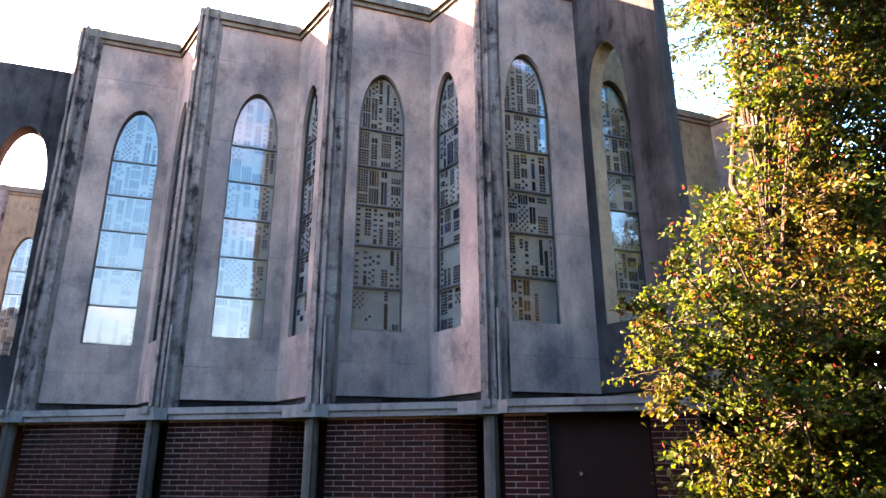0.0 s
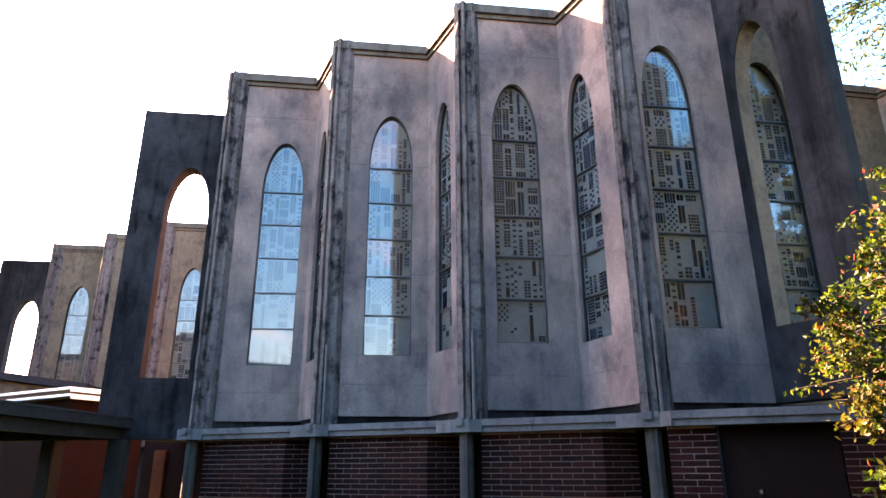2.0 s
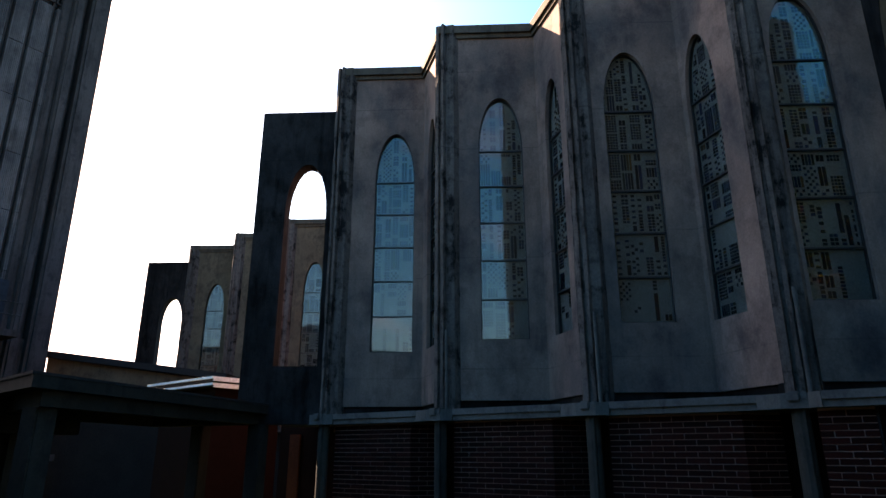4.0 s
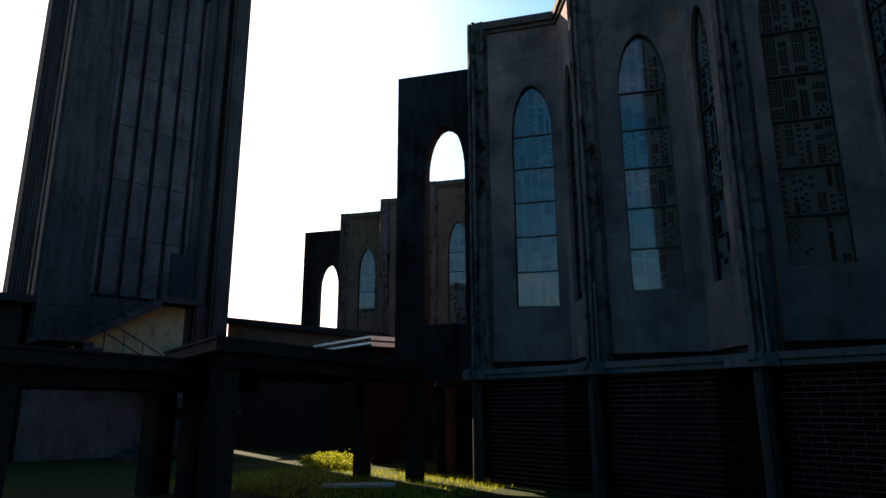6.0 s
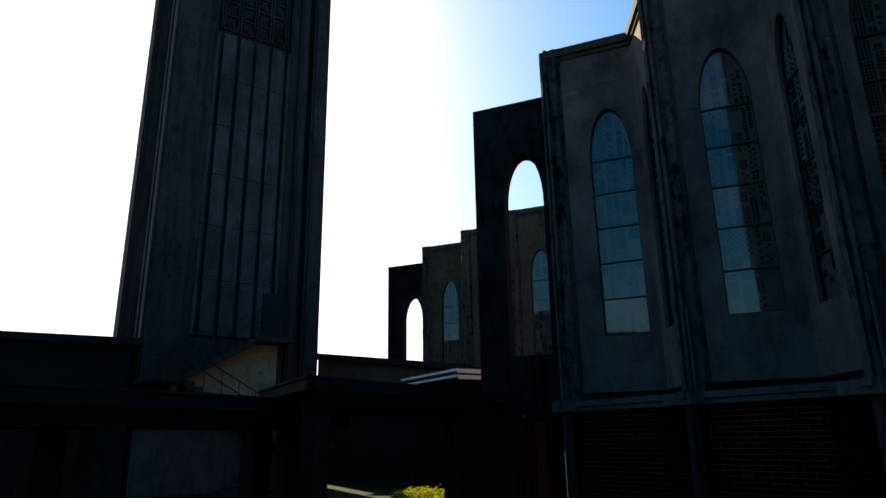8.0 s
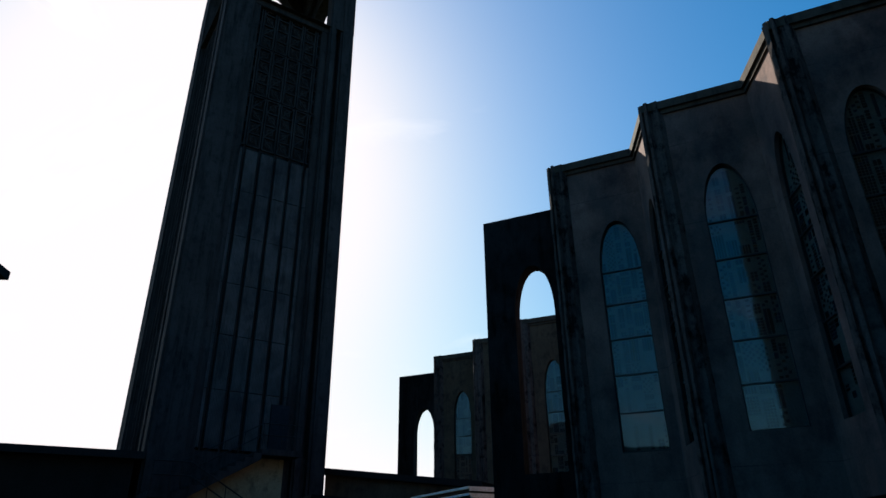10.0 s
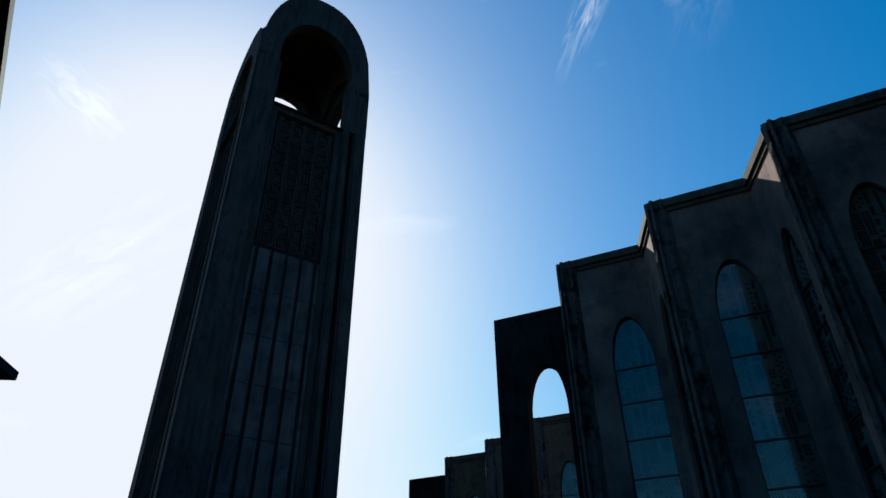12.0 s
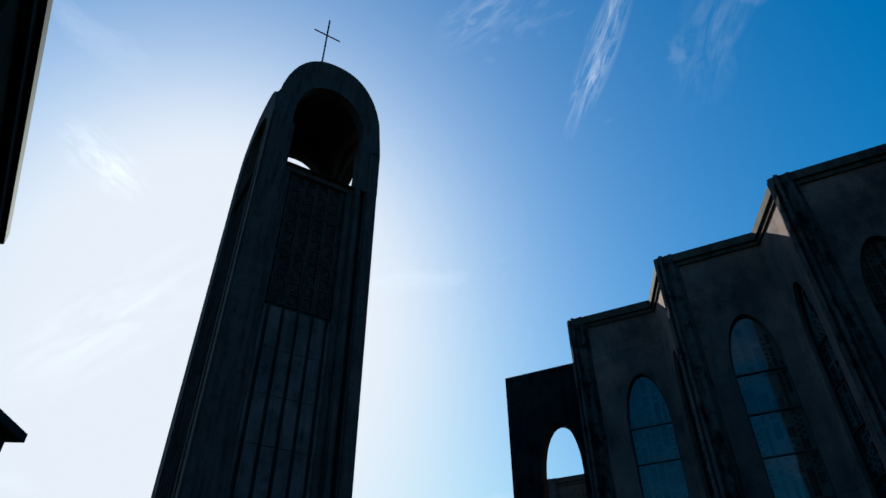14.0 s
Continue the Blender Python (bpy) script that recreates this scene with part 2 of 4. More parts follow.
LEAF = random_tint("autumn_leaves", [(0.0, (0.0024, 0.0096, 0.0016)), (0.4, (0.008, 0.0248, 0.0024)), (0.76, (0.024, 0.0464, 0.004)), (0.9, (0.0512, 0.0592, 0.0064)), (0.95, (0.06, 0.0224, 0.008)), (1.0, (0.096, 0.0112, 0.008))], 0.5, True, 60, 0.4, (0.06, 0.0288, 0.0064))
NEEDLE = random_tint("conifer_needles", [(0.0, (0.009, 0.02, 0.007)), (1.0, (0.026, 0.045, 0.014))], 0.6, True, 60, 0.3)
SHRUB = random_tint("golden_shrub_leaves", [(0.0, (0.12, 0.15, 0.01)), (1.0, (0.4, 0.4, 0.03))], 0.5, True, 60, 0.4)


def grass_mat():
    m, n, l, b = material("lawn")
    f, g = noise_node(n, l, 30, 8), noise_node(n, l, 0.7, 4)
    c = ramp(n, l, f, [(0.3, (0.006, 0.011, 0.003)), (0.7, (0.024, 0.036, 0.006))])
    c = mixed(n, l, 1.0, c, ramp(n, l, g, [(0.3, (0.7, 0.75, 0.7)), (0.7, (1.2, 1.15, 1.0))]), "MULTIPLY")
    l.new(c, b.inputs["Base Color"])
    b.inputs["Roughness"].default_value = 0.9
    bumped(n, l, b, f, 0.8, 0.04)
    return m


LAWN = grass_mat()


def glass_mat(name, gloss, tint):
    """Outer glazing: a partly reflecting, partly clear sheet."""
    m, n, l, b = material(name)
    tr = n.new("ShaderNodeBsdfTransparent")
    tr.inputs[0].default_value = (*tint, 1)
    gl = n.new("ShaderNodeBsdfGlossy")
    gl.inputs["Roughness"].default_value = 0.03
    gl.inputs[0].default_value = (0.95, 0.97, 1.0, 1)
    f = noise_node(n, l, 1.6, 2)
    k = n.new("ShaderNodeBump")
    k.inputs["Strength"].default_value, k.inputs["Distance"].default_value = 0.05, 0.02
    l.new(f, k.inputs["Height"])
    l.new(k.outputs[0], gl.inputs["Normal"])
    mx = n.new("ShaderNodeMixShader")
    mx.inputs[0].default_value = gloss
    l.new(tr.outputs[0], mx.inputs[1])
    l.new(gl.outputs[0], mx.inputs[2])
    l.new(mx.outputs[0], n["Material Output"].inputs[0])
    return m


GLASS = glass_mat("reflecting_glazing", 0.029, (0.88, 0.9, 0.89))


# ---- building helpers ----
def mesh_of(name, bm, mat):
    bmesh.ops.recalc_face_normals(bm, faces=bm.faces)
    me = bpy.data.meshes.new(name)
    bm.to_mesh(me)
    bm.free()
    me.materials.append(mat)
    return me


def part(name, bm, mat, parent=None, label="", m=None):
    ob = new(name, mesh_of(name, bm, mat))
    if m is not None:
        ob.matrix_basis = m
    if parent is not None:
        ob.parent = parent
    if label:
        tagged(ob, label)
    return ob


def shared(name, me, parent, m):
    ob = new(name, me)
    ob.matrix_basis = m
    ob.parent = parent
    return ob


def empty(name, m, label, category, group="", kind=""):
    e = new(name)
    e.matrix_basis = m
    return tagged(e, label, category, group, kind)


def add_box(bm, x0, x1, y0, y1, z0, z1, bevel=0.0):
    g = bmesh.ops.create_cube(bm, size=1)
    for v in g["verts"]:
        v.co = Vector(((x0 + x1) / 2 + v.co.x * (x1 - x0), (y0 + y1) / 2 + v.co.y * (y1 - y0), (z0 + z1) / 2 + v.co.z * (z1 - z0)))
    if bevel:
        es = list({e for v in g["verts"] for e in v.link_edges})
        bmesh.ops.bevel(bm, geom=es, offset=bevel, segments=2, affect="EDGES")
    return bm


def box(x0, x1, y0, y1, z0, z1, bevel=0.0):
    return add_box(bmesh.new(), x0, x1, y0, y1, z0, z1, bevel)


def prism(bm, pts, z0, z1):
    """Extrudes a plan outline from z0 to z1."""
    lo = [bm.verts.new((x, y, z0)) for x, y in pts]
    hi = [bm.verts.new((x, y, z1)) for x, y in pts]
    bm.faces.new(lo[::-1])
    bm.faces.new(hi)
    for i in range(len(pts)):
        j = (i + 1) % len(pts)
        bm.faces.new((lo[i], lo[j], hi[j], hi[i]))
    return bm


def upright(bm, pts, y0, y1):
    """Extrudes an outline in the x-z plane from y0 to y1."""
    a = [bm.verts.new((x, y0, z)) for x, z in pts]
    b = [bm.verts.new((x, y1, z)) for x, z in pts]
    bm.faces.new(a)
    bm.faces.new(b[::-1])
    for i in range(len(pts)):
        j = (i + 1) % len(pts)
        bm.faces.new((a[j], a[i], b[i], b[j]))
    return bm


def arch_pts(uc, hw, spring, apex, n=14, power=2.0):
    """Half-ellipse from left spring to right spring."""
    out = []
    for i in range(n + 1):
        t = math.pi * (1 - i / n)
        c, s = math.cos(t), math.sin(t)
        out.append((uc + hw * math.copysign(abs(c) ** (2 / power), c), spring + (apex - spring) * abs(s) ** (2 / power)))
    return out


def arched_wall(bm, x0, x1, z0, z1, uc, hw, sill, spring, apex, y0, y1, power=2.0, top=None):
    """A wall with an arched opening; top: outline of the head from x0 to x1, else straight at z1."""
    arc = arch_pts(uc, hw, spring, apex, 16, power)
    half = len(arc) // 2
    if top is None:
        tl, tr = [(uc, z1), (x0, z1)], [(x1, z1), (uc, z1)]
    else:
        h2 = len(top) // 2
        tl, tr = top[:h2 + 1][::-1], top[h2:][::-1]
    upright(bm, [(x0, z0), (uc, z0), (uc, sill), (uc - hw, sill)] + arc[:half + 1] + tl, y0, y1)
    upright(bm, [(uc, z0), (x1, z0)] + tr + arc[half:] + [(uc + hw, sill), (uc, sill)], y0, y1)
    return bm


def along(p, q, z=0.0):
    """Frame at p with x towards q, y to its left (into the building), z up."""
    return pose(p[0], p[1], z, 0, 0, math.degrees(math.atan2(q[1] - p[1], q[0] - p[0])))


def rod(bm, a, b, r, seg=8):
    a, b = Vector(a), Vector(b)
    m = Matrix.Translation((a + b) / 2) @ (b - a).to_track_quat("Z", "Y").to_matrix().to_4x4()
    bmesh.ops.create_cone(bm, cap_ends=True, segments=seg, radius1=r, radius2=r, depth=(b - a).length, matrix=m)
    return bm


# ---- plan of the church ----
EYE = 1.6
TOP = EYE + 9.28
LEDGE = EYE + 0.76
SILL, SPRING, APEX = 3.70, 7.79, 9.05
PITCH = Vector((2.97, -0.63))
FACET = Vector((1.93, 0.69))
CORNER_A = Vector((-7.91, 12.43))
WALL_BASE = LEDGE + 0.17


def corner(i):
    return CORNER_A + PITCH * i
church = empty("church", pose(0, 0, 0), "pale grey concrete church with pleated window walls above a brick base", "church")


# ---- windows: six stacked panels of slab glass behind reflecting glazing ----
def tracery(z0, z1, hw, seed, density, arch=None):
    """Boxes (x0, x1, z0, z1) of small glass slabs in latticed bands with blank bands between."""
    rnd = random.Random(seed)
    out, x = [], -hw + 0.045
    while x < hw - 0.08:
        w = min(rnd.choice((0.08, 0.13, 0.2)), hw - 0.04 - x)
        cols = max(1, int(w / 0.046))
        cw = w / cols
        z = z0 + 0.05
        while z < z1 - 0.09:
            h = min(rnd.choice((0.12, 0.2, 0.34, 0.5)), z1 - 0.04 - z)
            style = rnd.random()
            if rnd.random() < density:
                rows = 1 if style > 0.68 else max(1, int(h / 0.052))
                rh = h / rows
                for r in range(rows):
                    for c in range(cols):
                        if style < 0.25 and (r + c) % 2:
                            continue
                        out.append((x + c * cw + 0.006, x + (c + 1) * cw - 0.006, z + r * rh + 0.007, z + (r + 1) * rh - 0.007))
            z += h + rnd.choice((0.02, 0.04, 0.08))
        x += w + rnd.choice((0.02, 0.04, 0.08))
    if arch is not None:
        def inside(b):
            lim = hw * math.sqrt(max(0, 1 - max(0, (b[3] - arch[0]) / (arch[1] - arch[0])) ** 2)) - 0.04
            return max(abs(b[0]), abs(b[1])) < lim
        out = [b for b in out if inside(b)]
    return out


def slabs(name, boxes, y, depth, mat):
    """One mesh of flat slabs standing proud by depth."""
    vs, fs = [], []
    for x0, x1, z0, z1 in boxes:
        k = len(vs)
        vs += [(x0, y, z0), (x1, y, z0), (x1, y, z1), (x0, y, z1), (x0, y - depth, z0), (x1, y - depth, z0), (x1, y - depth, z1), (x0, y - depth, z1)]
        fs += [(k + 4, k + 5, k + 6, k + 7), (k, k + 1, k + 5, k + 4), (k + 1, k + 2, k + 6, k + 5), (k + 2, k + 3, k + 7, k + 6), (k + 3, k, k + 4, k + 7)]
    me = bpy.data.meshes.new(name)
    me.from_pydata(vs, [], fs)
    me.materials.append(mat)
    return new(name, me)


def build_window(uc, hw, seed, m, name="window"):
    """The glazed arch of one wall panel; m: the panel's frame."""
    win = new(name)
    win.parent = church
    win.matrix_basis = m @ pose(uc, 0.09, 0)
    levels = [SILL + k * 0.818 for k in range(6)]
    back = bmesh.new()
    upright(back, [(-hw, SILL), (hw, SILL)] + arch_pts(0, hw, SPRING, APEX, 14)[::-1], 0.05, 0.09)
    part("cast_panel", back, PALE_GLASS, win)
    boxes = []
    for k, z in enumerate(levels):
        boxes += tracery(z, levels[k + 1] if k < 5 else APEX, hw, seed * 10 + k, (0.55, 0.8, 0.92, 0.94, 0.96, 1.0)[k], (SPRING, APEX) if k == 5 else None)
    bits = slabs("slab_glass", boxes, 0.05, 0.006, COLOURED)
    bits.parent = win
    tagged(bits, "small dark blue glass slabs", kind="stuff")
    for k, z in enumerate(levels):
        pane, zc = bmesh.new(), z + 0.4
        if k < 5:
            add_box(pane, -hw + 0.012, hw - 0.012, -0.003, 0.003, -0.4 + 0.012, levels[k + 1] - zc - 0.012)
        else:
            upright(pane, [(-hw + 0.012, -0.388), (hw - 0.012, -0.388)] + arch_pts(0, hw - 0.012, SPRING + 0.03 - zc, APEX - 0.012 - zc, 14)[::-1], -0.003, 0.003)
        ob = part("pane", pane, GLASS, win, m=pose(0, 0.019, zc, random.uniform(-0.35, 0.35), 0, random.uniform(-0.15, 0.15)))
        ob.visible_shadow = False
    for z in levels[1:]:
        part("transom", box(-hw, hw, -0.012, 0.03, z - 0.014, z + 0.014), DARK_METAL, win)
    rim = bmesh.new()
    outer = [(-hw, SILL)] + arch_pts(0, hw, SPRING, APEX, 20) + [(hw, SILL)]
    inner = [(-hw + 0.022, SILL + 0.022)] + arch_pts(0, hw - 0.022, SPRING, APEX - 0.025, 20) + [(hw - 0.022, SILL + 0.022)]
    for i in range(len(outer)):
        j = (i + 1) % len(outer)
        upright(rim, [outer[i], outer[j], inner[j], inner[i]], -0.015, 0.03)
    part("window_frame", rim, DARK_METAL, win)
    return win


# ---- wall panels ----
def wall_panel(p, q, mat, window=None, hw=0.475, seed=1, thick=0.35):
    m = along(p, q)
    L = (Vector(q) - Vector(p)).length
    bm = bmesh.new()
    if window is None:
        add_box(bm, 0, L, 0, thick, WALL_BASE, TOP - 0.27)
    else:
        arched_wall(bm, 0, L, WALL_BASE, TOP - 0.27, window, hw, SILL, SPRING, APEX, 0, thick)
    part("wall_panel", bm, mat, church, m=m)
    if window is not None:
        build_window(window, hw, seed, m)
    # Recess of the same concrete; its near-black colour paints the shadow gap.
    part("skirt", box(-0.12, L + 0.12, 0.06, thick, LEDGE - 0.05, WALL_BASE), STAIN_AND_SHADE, church, m=m)
    return m


def crossing(p, d, q, e):
    """Where the line from p along d meets that from q along e."""
    det = d.x * e.y - d.y * e.x
    if abs(det) < 1e-4:
        return q
    k = ((q.x - p.x) * e.y - (q.y - p.y) * e.x) / det
    return p + d * k


def coping_run(pts):
    """Mitred coping over a run of wall panels."""
    pts = [Vector(p) for p in pts]
    dirs = [(b - a).normalized() for a, b in zip(pts, pts[1:])]
    for band, (o, i, z0, z1) in enumerate(((0.11, 0.35, TOP - 0.2, TOP), (0.05, 0.3, TOP - 0.3, TOP - 0.203))):
        def edge(k, off):
            sides = [(pts[s] + Vector((dirs[s].y, -dirs[s].x)) * off, dirs[s]) for s in (k - 1, k) if 0 <= s < len(dirs)]
            if len(sides) == 1:
                return sides[0][0] + dirs[min(k, len(dirs) - 1)] * ((pts[k] - pts[min(k, len(dirs) - 1)]).length)
            return crossing(sides[0][0], sides[0][1], sides[1][0], sides[1][1])
        for s in range(len(dirs)):
            outline = [tuple(edge(s, o)), tuple(edge(s + 1, o)), tuple(edge(s + 1, -i)), tuple(edge(s, -i))]
            part("coping", prism(bmesh.new(), outline, z0, z1), COPING, church, "weathered concrete coping" if band == 0 else "")


PIER_OUTLINE = [(-0.19, 0.2), (-0.17, -0.03), (-0.11, -0.04), (-0.11, -0.12), (-0.03, -0.13), (-0.02, -0.06), (0.03, -0.06), (0.04, -0.13), (0.10, -0.12), (0.11, -0.03), (0.27, 0.03), (0.30, 0.2)]


def pier(p, z0, z1, mat, seed):
    bm = bmesh.new()
    rnd = random.Random(seed)
    zs = [z0 + (z1 - z0) * k / 30 for k in range(31)]
    rings = []
    for z in zs:
        rings.append([bm.verts.new((x + rnd.uniform(-0.006, 0.006), y + rnd.uniform(-0.008, 0.008), z)) for x, y in PIER_OUTLINE])
    n = len(PIER_OUTLINE)
    for a, b in zip(rings, rings[1:]):
        for i in range(n):
            bm.faces.new((a[i], a[(i + 1) % n], b[(i + 1) % n], b[i]))
    bm.faces.new(rings[0][::-1])
    bm.faces.new(rings[-1])
    part("pier", bm, mat, church, "dark stained ribbed concrete pier", along(p, Vector(p) + PITCH))


WIN_AT = (1.365, 1.245, 1.04, 0.89)
RET_AT = ((0.75, 0.36), (0.74, 0.36), (0.52, 0.4))
run = []
for i in range(4):
    a = corner(i)
    inner = a + FACET
    wall_panel(a, inner, CONCRETE, WIN_AT[i], seed=i + 1)
    run += [a, inner]
    if i < 3:
        wall_panel(inner, corner(i + 1), CONCRETE, *RET_AT[i], seed=20 + i)
    pier(a, LEDGE, TOP + 0.02, STAINED, i)
    if i:
        pipe = bmesh.new()
        rod(pipe, (0.16, -0.1, LEDGE), (0.16, -0.1, LEDGE + 1.5), 0.032, 10)
        part("downpipe", pipe, LEDGE_CONCRETE, church, "pale grey downpipe", along(a, a + PITCH))

# the wall runs on behind the right-hand fin
inner_d = corner(3) + FACET
behind_d = inner_d + Vector((0.03, 0.3))
beyond = behind_d + FACET.normalized() * 2.3
wall_panel(behind_d, beyond, TAN_CONCRETE, 0.82, seed=31)
coping_run(run)
coping_run([behind_d, beyond])

# fins with open arches at both ends of the near block
u = FACET.normalized()
fin_a = corner(0) - u * 1.96
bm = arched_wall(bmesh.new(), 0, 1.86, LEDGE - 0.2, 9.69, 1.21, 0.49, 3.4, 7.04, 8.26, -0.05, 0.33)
part("fin_wall", bm, STAIN_AND_SHADE, church, "dark stained and shaded concrete fin with an open arch", along(fin_a, corner(0)))
ret = (PITCH - FACET).normalized()
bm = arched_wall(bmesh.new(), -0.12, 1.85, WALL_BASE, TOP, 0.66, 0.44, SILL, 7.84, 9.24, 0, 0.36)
part("fin_wall", bm, STAIN_AND_SHADE, church, "dark stained and shaded concrete fin with an open arch", along(inner_d, inner_d + ret))


def arch_lining(m, uc, hw, sill, spring, apex, y0, y1):
    """Thin pale lining inside an open arch."""
    outer = [(uc - hw, sill)] + arch_pts(uc, hw, spring, apex, 20) + [(uc + hw, sill)]
    inner = [(uc - hw + 0.012, sill + 0.012)] + arch_pts(uc, hw - 0.012, spring, apex - 0.012, 20) + [(uc + hw - 0.012, sill + 0.012)]
    bm = bmesh.new()
    for i in range(len(outer)):
        j = (i + 1) % len(outer)
        upright(bm, [outer[i], outer[j], inner[j], inner[i]], y0, y1)
    part("arch_lining", bm, TAN_CONCRETE, church, "pale tan arch reveal", m)


arch_lining(along(inner_d, inner_d + ret), 0.66, 0.44, SILL, 7.84, 9.24, 0.02, 0.37)
# closing walls behind
back_l, back_r = Vector((-9.3, 23.0)), Vector((5.3, 17.0))
for p, q in ((back_l, corner(0) + Vector((0.02, 0.3))), (beyond, back_r)):
    bm = box(0, (q - p).length, 0, 0.3, 2.0, TOP - 0.3)
    part("wall_panel", bm, CONCRETE, church, m=along(p, q))
for p, q in ((back_r, Vector((5.3, 19.5))), (Vector((5.3, 19.5)), back_l)):
    part("wall_panel", box(0, (q - p).length, -0.3, 0, 0, TOP - 0.3), CONCRETE, church, m=along(p, q))
# flat roof deck over the near block
set_back = Vector((0.0, 0.4))
bm = prism(bmesh.new(), [tuple(corner(0) + Vector((0.3, 0.6))), tuple(corner(0) + FACET + set_back), tuple(inner_d + set_back), tuple(beyond + set_back), (5.2, 19), (-9, 23)], TOP - 0.5, TOP - 0.35)
part("roof", bm, ROOF_DARK, church)

# ---- ledge, columns and brick base ----
up = PITCH.normalized()
out = Vector((up.y, -up.x))
pl = PITCH.length
for i in range(-1, 5):
    m = along(corner(i), corner(i) + PITCH)
    fo = -0.12 if i < 3 else -0.42
    x0 = 0.3 if i >= 0 else pl - 1.3
    bm = bmesh.new()
    prism(bm, [(x0, 1.3), (x0, fo), (pl - 0.55, fo), (pl - 0.55, 1.3)], LEDGE - 0.11, LEDGE)
    add_box(bm, x0, pl - 0.55, fo + 0.035, 0.6, LEDGE - 0.21, LEDGE - 0.112)
    part("ledge", bm, LEDGE_CONCRETE, church, "pale concrete ledge", m)
    bm = bmesh.new()
    prism(bm, [(pl - 0.545, 1.3), (pl - 0.545, fo), (pl - 0.22, -0.25), (pl + 0.12, -0.25), (pl + 0.295, -0.12 if i < 2 else -0.42), (pl + 0.295, 1.3)], LEDGE - 0.21, LEDGE - 0.004)
    part("ledge_end", bm, LEDGE_CONCRETE, church, m=m)
    bm = box(pl - 0.13, pl + 0.03, -0.29, -0.1, LEDGE - 0.12, LEDGE + 0.02, 0.02)
    add_box(bm, pl + 0.05, pl + 0.13, -0.27, -0.1, LEDGE - 0.1, LEDGE + 0.012, 0.015)
    part("bracket", bm, LEDGE_CONCRETE, church, m=m)
    bm = bmesh.new()
    rod(bm, (pl - 0.02, -0.03, 0), (pl - 0.02, -0.03, LEDGE - 0.2), 0.12, 20)
    add_box(bm, pl + 0.02, pl + 0.06, -0.19, -0.1, 0, LEDGE - 0.2, 0.01)
    part("column", bm, POST_CONCRETE, church, "grey-green concrete column", m)

# brick panels; courses of long thin bricks
COURSE, BLEN, JOINT = 0.088, 0.34, 0.012


def brick_mesh(w):
    bm = bmesh.new()
    add_box(bm, 0, w, 0, 0.05, 0, COURSE - JOINT, 0.0)
    return mesh_of("brick", bm, BRICK)


FULL = brick_mesh(BLEN - JOINT)
HALF = brick_mesh(BLEN / 2 - JOINT)


def brick_wall(i, x0, x1, y, single_from, turn=None):
    """A brick panel of bay i between x0 and x1; bricks above single_from are single pieces."""
    m = along(corner(i), corner(i) + PITCH)
    if turn is not None:
        m = m @ turn
    n = round((x1 - x0) / BLEN)
    x1 = x0 + n * BLEN
    wall = part("brick_wall", box(x0 + 0.004, x1 - 0.016, y + 0.008, y + 0.048, 0, LEDGE - 0.215), MORTAR, church, "dark red brick infill with pale joints", m)
    rest = bmesh.new()
    rows = int((LEDGE - 0.2) / COURSE)
    rnd = random.Random(i)
    for r in range(rows):
        z = r * COURSE + 0.01
        xs = [(x0 + k * BLEN, FULL, BLEN - JOINT) for k in range(n)] if r % 2 else [(x0, HALF, BLEN / 2 - JOINT)] + [(x0 + BLEN / 2 + k * BLEN, FULL, BLEN - JOINT) for k in range(n - 1)] + [(x1 - BLEN / 2, HALF, BLEN / 2 - JOINT)]
        for x, me, w in xs:
            dy = y + rnd.uniform(-0.004, 0.003)
            if z > single_from:
                BRICK_QUEUE.append((me, wall, pose(x, dy, z, 0, 0, rnd.uniform(-0.3, 0.3))))
            else:
                add_box(rest, x, x + w, dy, dy + 0.05, z, z + COURSE - JOINT)
    tagged(part("brickwork", rest, BRICK_FAR, wall), kind="stuff")
    return wall


BRICK_QUEUE = []
for i in range(3):
    brick_wall(i, 0.2, 2.24, 0.08, 1.2)
    # angled return of the infill, in the shade beside the column
    brick_wall(i, 0, 0.68, 0, 1.2, pose(2.235, 0.08, 0, 0, 0, 48))
brick_wall(3, 0.2, 0.86, -0.2, 1.2)
brick_wall(3, 2.4, 3.02, -0.2, 1.2)
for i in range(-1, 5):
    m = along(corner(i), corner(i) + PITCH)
    # Closing wall; its near-black brown puts the recess shade into the colour.
    part("recess_wall", box(0.0 if i >= 0 else 0.7, pl, 0.85, 1.0, 0, LEDGE - 0.1), BROWN_PAINT_AND_SHADE, church, m=m)
part("side_door", box(1.1, 1.45, 0.78, 0.84, 0.0, 2.0, 0.01), RUST, church, "rust-red side door in shade", along(corner(-1), corner(0)))
# plain brown gate under bay four
gate = empty("gate", along(corner(3), corner(4)), "dark brown plain sheet-metal gate under the ledge", "gate")
part("leaf", box(0.9, 2.39, -0.12, -0.08, 0.03, LEDGE - 0.22, 0.008), BROWN_PAINT_AND_SHADE, gate)
part("knob", box(1.32, 1.36, -0.16, -0.12, 1.23, 1.29, 0.012), LEDGE_CONCRETE, gate, "small pale knob")
part("gate_post", box(0.868, 0.896, -0.14, -0.07, 0, LEDGE - 0.22, 0.006), DARK_METAL, gate)

# ---- far wing of the church ----
FAR_A, FAR_P = Vector((-22.05, 22.5)), Vector((3.14, -0.64))
